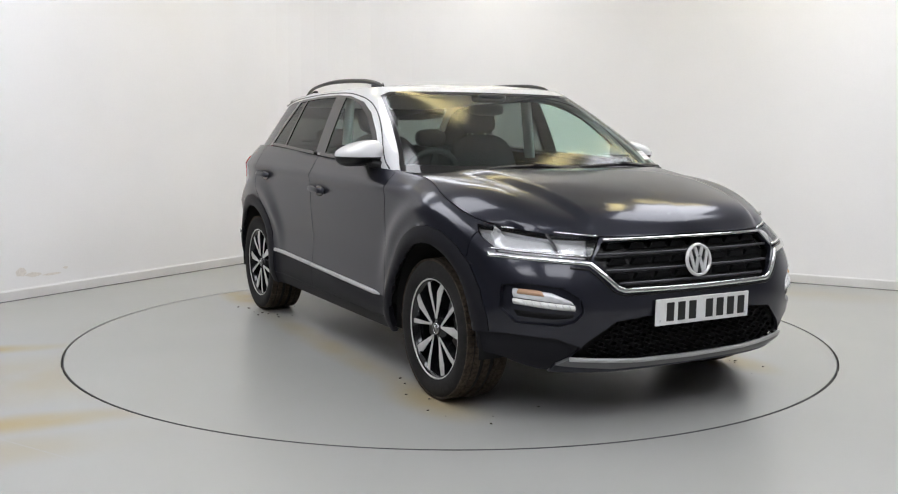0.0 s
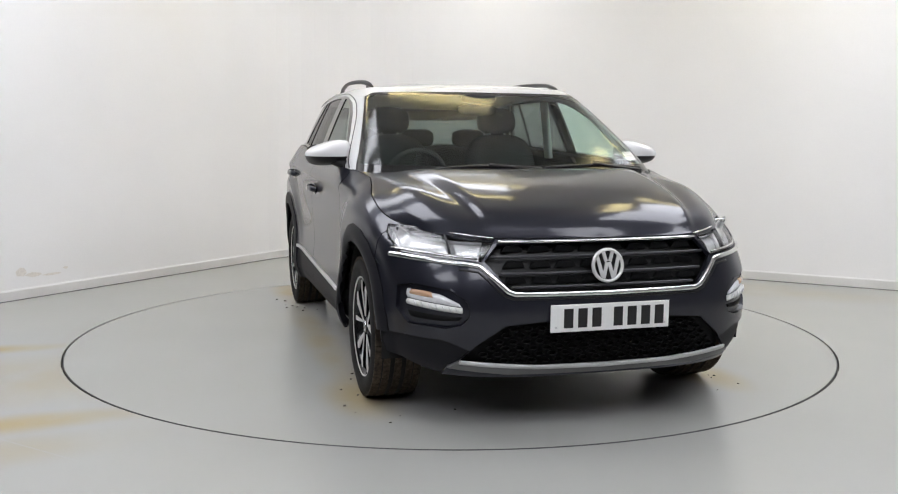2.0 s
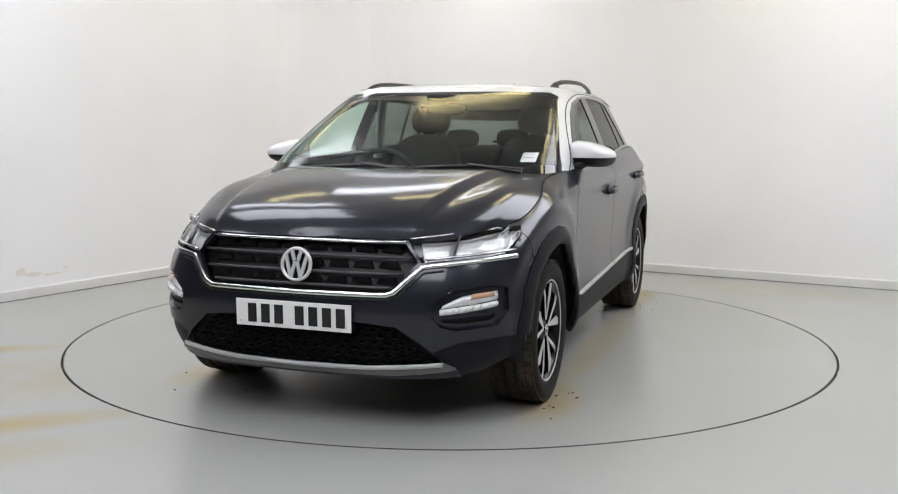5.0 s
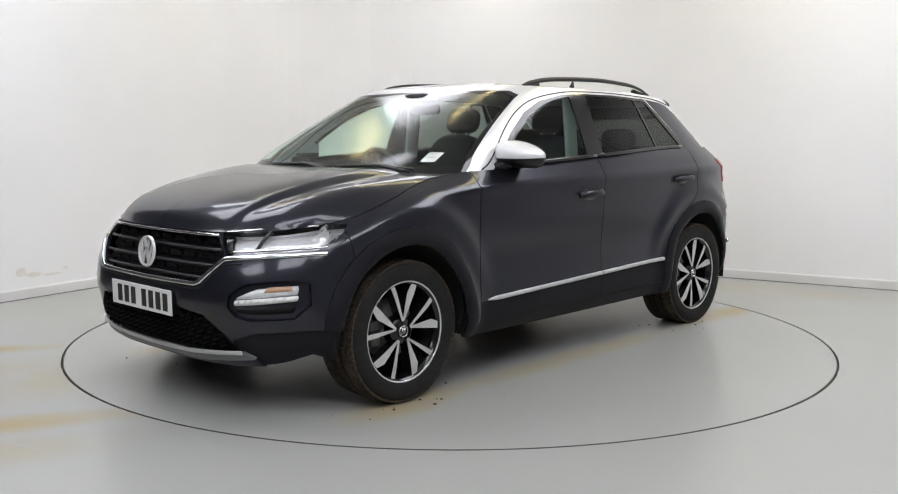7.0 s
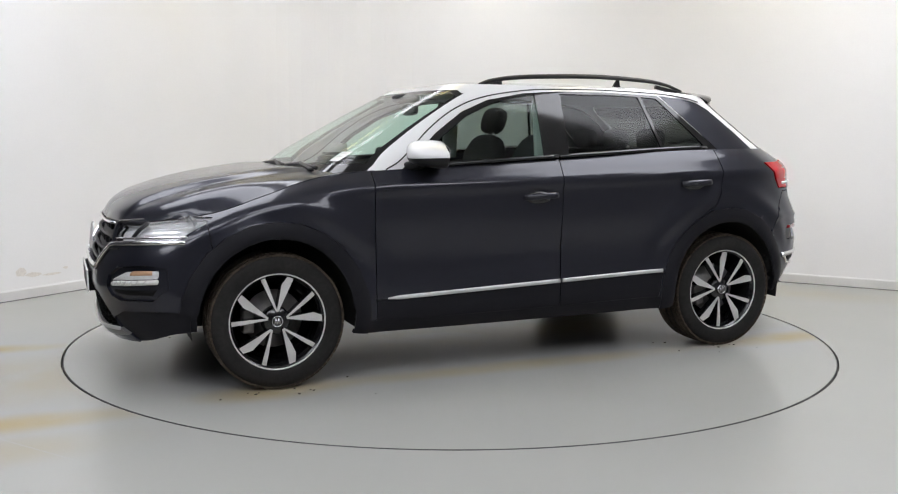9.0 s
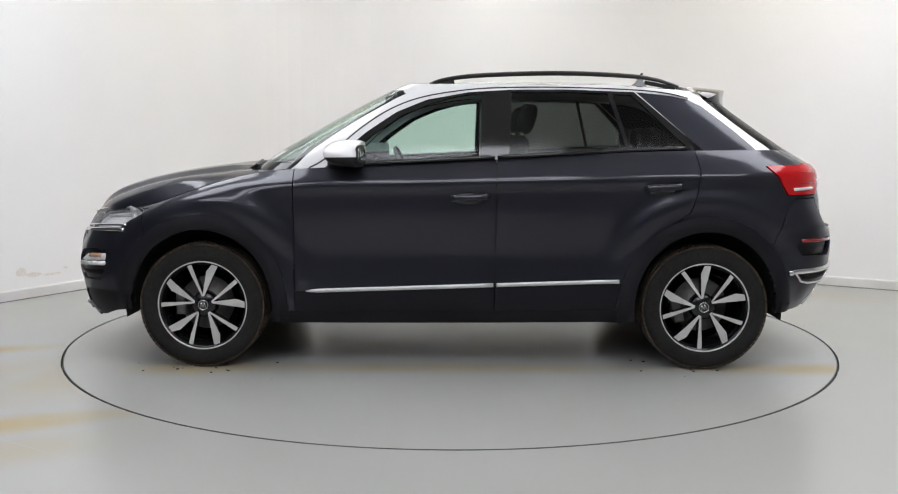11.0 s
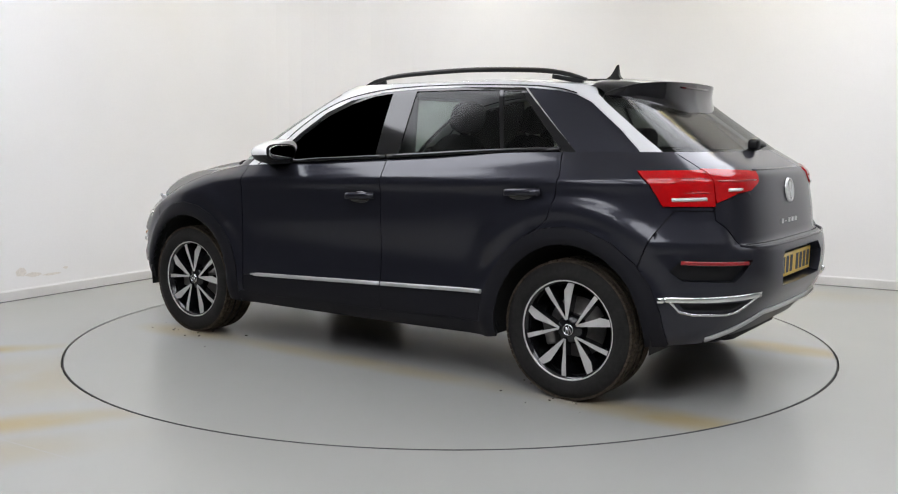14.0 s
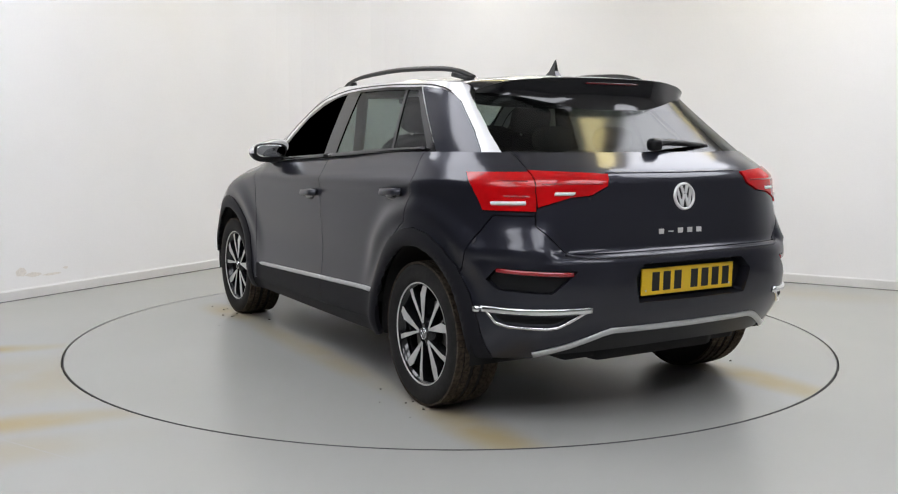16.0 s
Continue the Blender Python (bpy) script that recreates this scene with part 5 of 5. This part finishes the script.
bm.faces.new(a), bm.faces.new(b[::-1])
for i in range(len(prof)):
    j = (i + 1) % len(prof)
    bm.faces.new((a[i], b[i], b[j], a[j]))
bmesh.ops.recalc_face_normals(bm, faces=bm.faces)
part("aerial", bm, GLOSS_BLACK, car, "black shark fin aerial", smooth=False)

edge_x = curve((0.0, -1.535), (0.25, -1.52), (0.47, -1.445), (0.58, -1.385), (0.615, -1.335))
edge_z = curve((0.0, 1.464), (0.25, 1.461), (0.47, 1.447), (0.58, 1.421), (0.615, 1.400))
foot_x = curve((0.0, -1.556), (0.13, -1.552), (0.50, -1.465), (0.58, -1.385), (0.615, -1.345))
foot_z = curve((0.0, 1.321), (0.25, 1.321), (0.50, 1.326), (0.58, 1.336), (0.615, 1.342))
across = [-0.612 + 1.224 * i / 48 for i in range(49)]
rows = []
for j in range(11):
    v = j / 10
    row = []
    for y in across:
        a, w = abs(y), 1.02 - 0.02 * v
        z0 = 1.478 - 0.040 * (a / 0.612) ** 4
        row.append(Vector((-1.24 + (edge_x(a) + 1.24) * v, y * w, z0 + (edge_z(a) - z0) * v ** 1.3 + 0.004 * math.sin(math.pi * v))))
    rows.append(row)
bm, _ = grid_mesh(rows)
ends = bm.copy()
on_end = lambda f: abs(f.calc_center_median().y) > 0.47 and f.calc_center_median().x < -1.275
bmesh.ops.delete(bm, geom=[f for f in bm.faces if on_end(f)], context="FACES")
bmesh.ops.delete(ends, geom=[f for f in ends.faces if not on_end(f)], context="FACES")
spoiler = part("spoiler", bm, WHITE, tailgate, "white roof spoiler with a black rear face")
for side in (-1, 1):
    end = ends.copy()
    bmesh.ops.delete(end, geom=[f for f in end.faces if f.calc_center_median().y * side < 0], context="FACES")
    part("spoiler_end", end, GLOSS_BLACK, spoiler, "gloss black spoiler end")
ends.free()
rows = []
for j in range(9):
    v = j / 8
    row = []
    for y in across:
        a = abs(y)
        row.append(Vector((edge_x(a) + (foot_x(a) - edge_x(a)) * v + 0.014 * math.sin(math.pi * v), y, edge_z(a) - 0.002 + (foot_z(a) - edge_z(a)) * v)))
    rows.append(row)
bm, _ = grid_mesh(rows)
part("spoiler_face", bm, GLOSS_BLACK, tailgate, "gloss black rear face of the spoiler")
part("brake_light", box(bmesh.new(), -1.541, -1.515, -0.15, 0.15, 1.432, 1.441, 0.002), DARK_RED, tailgate, "dark red high brake light")

# ---- rear: wiper, badge, lettering bars, plate, trims ----
pts = [Vector((-1.835, 0.0, 1.165)), Vector((-1.815, -0.06, 1.175)), Vector((-1.80, -0.20, 1.170)), Vector((-1.775, -0.36, 1.158))]
wiper = part("rear_wiper", sweep(bmesh.new(), smooth_line(pts, 5), [Vector((-0.8, 0, 0.6))] * 16, 0.030, 0.022, [1.3 - 0.045 * k for k in range(16)]), BLACK, tailgate, "black rear wiper")
part("wiper_foot", blob(bmesh.new(), -1.84, 0.015, 1.165, 0.055, 0.065, 0.055, 3), BLACK, wiper)
badge(tailgate, Vector((-2.008, 0, 0.952)), Vector((-1, 0, 0.12)).normalized(), 0.058)
for k in range(5):
    y = 0.135 - k * 0.053
    part("lettering_bar", box(bmesh.new(), tail_x(0.812) - 0.004, tail_x(0.812) + 0.004, y - 0.013, y + 0.013, 0.802 + (0.006 if k == 1 else 0), 0.823 - (0.010 if k == 1 else 0), 0.001), BADGE, tailgate, "small plain silver bar", smooth=False)
rear_plate = number_plate(rear_bumper, -2.048, 0.611, -0.02, PLATE_Y, -1, "yellow plate with black bars")


def rear_bar(name, knots, width, depth, mat, label, out=0.004, mirror=True, steps=8, parent=None):
    flat = [(-y, z) for y, z in knots[::-1]][:-1] + knots if mirror == "one" else knots
    pts2 = line([Vector((y, z, 0)) for y, z in flat], steps)
    bm = sweep(bmesh.new(), [on_rear(p.x, p.y, out) for p in pts2], [facing(on_rear, p.x, p.y) for p in pts2], width, depth)
    if mirror == "one":
        return part(name, bm, mat, rear_bumper, label)
    return pair(name, bm, mat, (rear_bumper, rear_bumper), label)


rear_bar("exhaust_trim", [(0.515, 0.522), (0.70, 0.514), (0.80, 0.510), (0.857, 0.507)], 0.026, 0.020, CHROME, "bright chrome exhaust trim")
rear_bar("exhaust_trim", [(0.54, 0.514), (0.625, 0.452), (0.66, 0.444), (0.77, 0.446), (0.80, 0.458), (0.822, 0.500)], 0.012, 0.018, CHROME, "bright chrome exhaust loop")
pair("exhaust_mouth", surface_patch(on_rear, ([(0.650, 0.456), (0.72, 0.454), (0.785, 0.458)], [(0.575, 0.502), (0.70, 0.501), (0.808, 0.498)]), -0.004), MESH_BLACK, (rear_bumper, rear_bumper))
rear_bar("reflector", [(0.585, 0.662), (0.68, 0.664), (0.80, 0.668)], 0.018, 0.014, DEEP_RED, "narrow red reflector", -0.008)
rear_bar("diffuser_strip", [(0.0, 0.420), (0.39, 0.424), (0.43, 0.414), (0.55, 0.362), (0.665, 0.322)], 0.028, 0.014, SILVER, "grey strip over the diffuser", 0.002, "one")
rear_bar("bumper_shelf", [(0.0, 0.722), (0.52, 0.722), (0.60, 0.735)], 0.012, 0.018, PAINT, "", -0.004, "one")
rear_bar("tail_crease", [(0.0, 1.050), (0.38, 1.052)], 0.010, 0.012, PAINT, "", -0.004, "one")
for lamp, y0, y1, z in ((tail_out, 0.695, 0.800, 0.962), (tail_in, 0.42, 0.655, 1.012), (tail_out, 0.695, 0.800, 1.022)):
    ys = [y0 + (y1 - y0) * k / 8 for k in range(9)]
    pair("lens_rib", sweep(bmesh.new(), [on_rear(y, z, 0.006) for y in ys], [facing(on_rear, y, z) for y in ys], 0.007, 0.006), DEEP_RED, lamp, "dark red lens rib")
pair("reverse_lens", surface_patch(on_rear, ([(0.705, 0.928), (0.75, 0.926), (0.79, 0.924)], [(0.705, 0.944), (0.75, 0.942), (0.79, 0.940)]), 0.008), WHITE_LENS, tail_out, "pale reversing lens")
pair("reverse_lens", surface_patch(on_rear, ([(0.545, 0.966), (0.58, 0.966), (0.615, 0.966)], [(0.535, 0.980), (0.57, 0.980), (0.610, 0.980)]), 0.008, 6, 3), WHITE_LENS, tail_in, "pale reversing lens")

# ---- windscreen: wipers, cowl, sticker ----
part("cowl", surface_patch(lambda y, z: Vector((1.02 - 0.22 * (abs(y) / 0.72) ** 2.6, y, z)), ([(-0.70, 1.018), (0.0, 1.022), (0.70, 1.018)], [(-0.70, 1.034), (0.0, 1.038), (0.70, 1.034)]), 0.0), BLACK, car, "black cowl under the windscreen")


def on_screen(y, z, out=0.008):
    f = min(abs(y) / glass_y(0.5, z), 0.995)
    return Vector((screen_x(z) - SCREEN_D + SCREEN_D * (1 - f ** SCREEN_N) ** (1 / SCREEN_N) + out, y, z + out * 0.8))


for y0, y1, zc in ((0.66, 0.12, 1.029), (0.10, -0.45, 1.026)):
    pts = [on_screen(y0 + (y1 - y0) * k / 10, zc + 0.012 * math.sin(math.pi * k / 10), 0.014) for k in range(11)]
    w = part("wiper", sweep(bmesh.new(), pts, [Vector((0.5, 0, 0.9))] * 11, 0.016, 0.016), BLACK, windscreen, "black wiper")
    pts = [on_screen(y0, zc, 0.016) + Vector((0.02, 0, -0.012)), on_screen((y0 + y1) / 2, zc + 0.014, 0.024)]
    part("wiper_arm", sweep(bmesh.new(), line(pts, 5), Vector((0.5, 0, 0.9)), 0.018, 0.012), BLACK, windscreen)
rows = [[on_screen(0.625 + 0.070 * i / 4, 1.078 + 0.045 * j / 4, -0.004) for i in range(5)] for j in range(5)]
bm, _ = grid_mesh(rows)
sticker = part("sticker", bm, PLATE_W, windscreen, "small white paper sticker")
for z in (1.100, 1.115):
    part("sticker_bar", sweep(bmesh.new(), [on_screen(0.634 + 0.045 * k / 4, z, -0.002) for k in range(5)], Vector((0.6, 0, 0.8)), 0.006, 0.002), SILVER, windscreen)

# ---- cabin ----
def seat(y, tag):
    root = new("front_seat")
    root.parent = car
    part("seat_cushion", blob(bmesh.new(), 0.06, y, 0.66, 0.52, 0.50, 0.20, 3.4), FABRIC, root)
    m = Matrix.Translation((-0.22, y, 0.70)) @ Matrix.Rotation(radians(-17), 4, "Y")
    part("backrest", blob(bmesh.new(), 0, 0, 0.23, 0.15, 0.48, 0.60, 3.2, 18, m), FABRIC, root)
    part("headrest", blob(bmesh.new(), 0.0, 0, 0.625, 0.10, 0.26, 0.17, 3.0, 16, m), FABRIC, root)
    for s in (-0.05, 0.05):
        bm = lathe(bmesh.new(), [(0.007, 0.48), (0.007, 0.58)], "z", 8)
        bmesh.ops.transform(bm, matrix=m @ Matrix.Translation((0, s, 0)), verts=bm.verts)
        part("headrest_post", bm, SILVER, root)


seat(0.36, "l"), seat(-0.36, "r")
bench = new("rear_bench")
bench.parent = car
part("seat_cushion", blob(bmesh.new(), -0.72, 0, 0.66, 0.50, 1.24, 0.20, 4), FABRIC, bench)
part("backrest", blob(bmesh.new(), -1.06, 0, 0.88, 0.16, 1.24, 0.50, 4, 20, Matrix.Rotation(0, 4, "Y")), FABRIC, bench)
for y in (-0.38, 0.0, 0.38):
    part("headrest", blob(bmesh.new(), -1.10, y, 1.185, 0.09, 0.24, 0.13, 3), FABRIC, bench)
dash = part("dashboard", blob(bmesh.new(), 0.64, 0, 0.88, 0.52, 1.40, 0.28, 4.5), CABIN, car, "dark dashboard")
part("parcel_shelf", box(bmesh.new(), -1.66, -1.12, -0.56, 0.56, 1.04, 1.06, 0.008), CABIN, car)
m = Matrix.Translation((0.30, -0.36, 0.965)) @ Matrix.Rotation(radians(-65), 4, "Y")
ring = [(0.17 + 0.016 * math.cos(radians(q)), 0.016 * math.sin(radians(q))) for q in range(0, 360, 45)]
bm = lathe(bmesh.new(), ring, "z", 40, True)
bmesh.ops.transform(bm, matrix=m, verts=bm.verts)
wheel_s = part("steering_wheel", bm, CABIN, car, "black steering wheel")
part("steering_boss", blob(bmesh.new(), 0, 0, -0.02, 0.12, 0.15, 0.06, 3, 14, m), CABIN, wheel_s)
for q in (0, 120, 240):
    part("steering_spoke", box(bmesh.new(), 0.05, 0.165, -0.018, 0.018, -0.012, 0.006, 0.004, m @ Matrix.Rotation(radians(q), 4, "Z")), CABIN, wheel_s)
part("rear_view_mirror", blob(bmesh.new(), 0.31, 0.0, 1.350, 0.035, 0.23, 0.065, 3.5), BLACK, car, "black interior mirror")
part("sensor_box", blob(bmesh.new(), 0.34, 0.0, 1.415, 0.13, 0.20, 0.05, 3.2, 14), CABIN, car, "dark sensor housing behind the windscreen")
for y in (0.66, -0.66):
    bm = sweep(bmesh.new(), line([(-0.215, y, 1.06), (-0.215, y * 0.94, 1.42)], 5), Vector((0, -1, 0)), 0.10, 0.03)
    part("inner_pillar", bm, LINER, car, "pale inner pillar lining")

# dark seam and bright strip along the roof frame
frame_line = smooth_line([(0.74, 0, 1.035), (0.655, 0, 1.085), (0.49, 0, 1.232), (0.33, 0, 1.338), (0.16, 0, 1.402), (-0.08, 0, 1.441), (-0.30, 0, 1.453), (-0.60, 0, 1.454), (-0.95, 0, 1.442), (-1.12, 0, 1.424), (-1.22, 0, 1.400)], 6)


def cab_y(x, z):
    c = min(max((x - screen_x(z) + SCREEN_D) / SCREEN_D, 0), 0.999)
    return glass_y(x, z) * (1 - c ** SCREEN_N) ** (1 / SCREEN_N)


pts = [Vector((p.x, cab_y(p.x, p.z) + 0.0005, p.z)) for p in frame_line]
pair("roof_seam", sweep(bmesh.new(), pts, [Vector((0, 1, 0.4))] * len(pts), 0.007, 0.004), BLACK, None, "thin dark seam under the roof")


def motions():
    """The turntable gathers speed and then turns evenly, the car with it."""
    rows = [(0.0, -61.1), (0.25, -61.3), (0.5, -61.95), (1.0, -64.35), (1.5, -68.35), (2.0, -73.9), (2.5, -79.8), (3.0, -85.75), (3.5, -91.75), (4.0, -97.75), (5.0, -109.65), (6.0, -121.6), (7.0, -133.5), (8.0, -145.3), (9.0, -157.1), (10.0, -168.8), (11.0, -180.35), (12.0, -192.0), (13.0, -203.7), (14.0, -215.5), (15.0, -227.35), (16.0, -239.2)]
    for thing in (turntable, car):
        walk(thing, [(t, pose(0, 0, 0, 0, 0, a) @ (pose(CX, CY, 0) if thing == car else pose(0, 0, 0))) for t, a in rows])


motions()
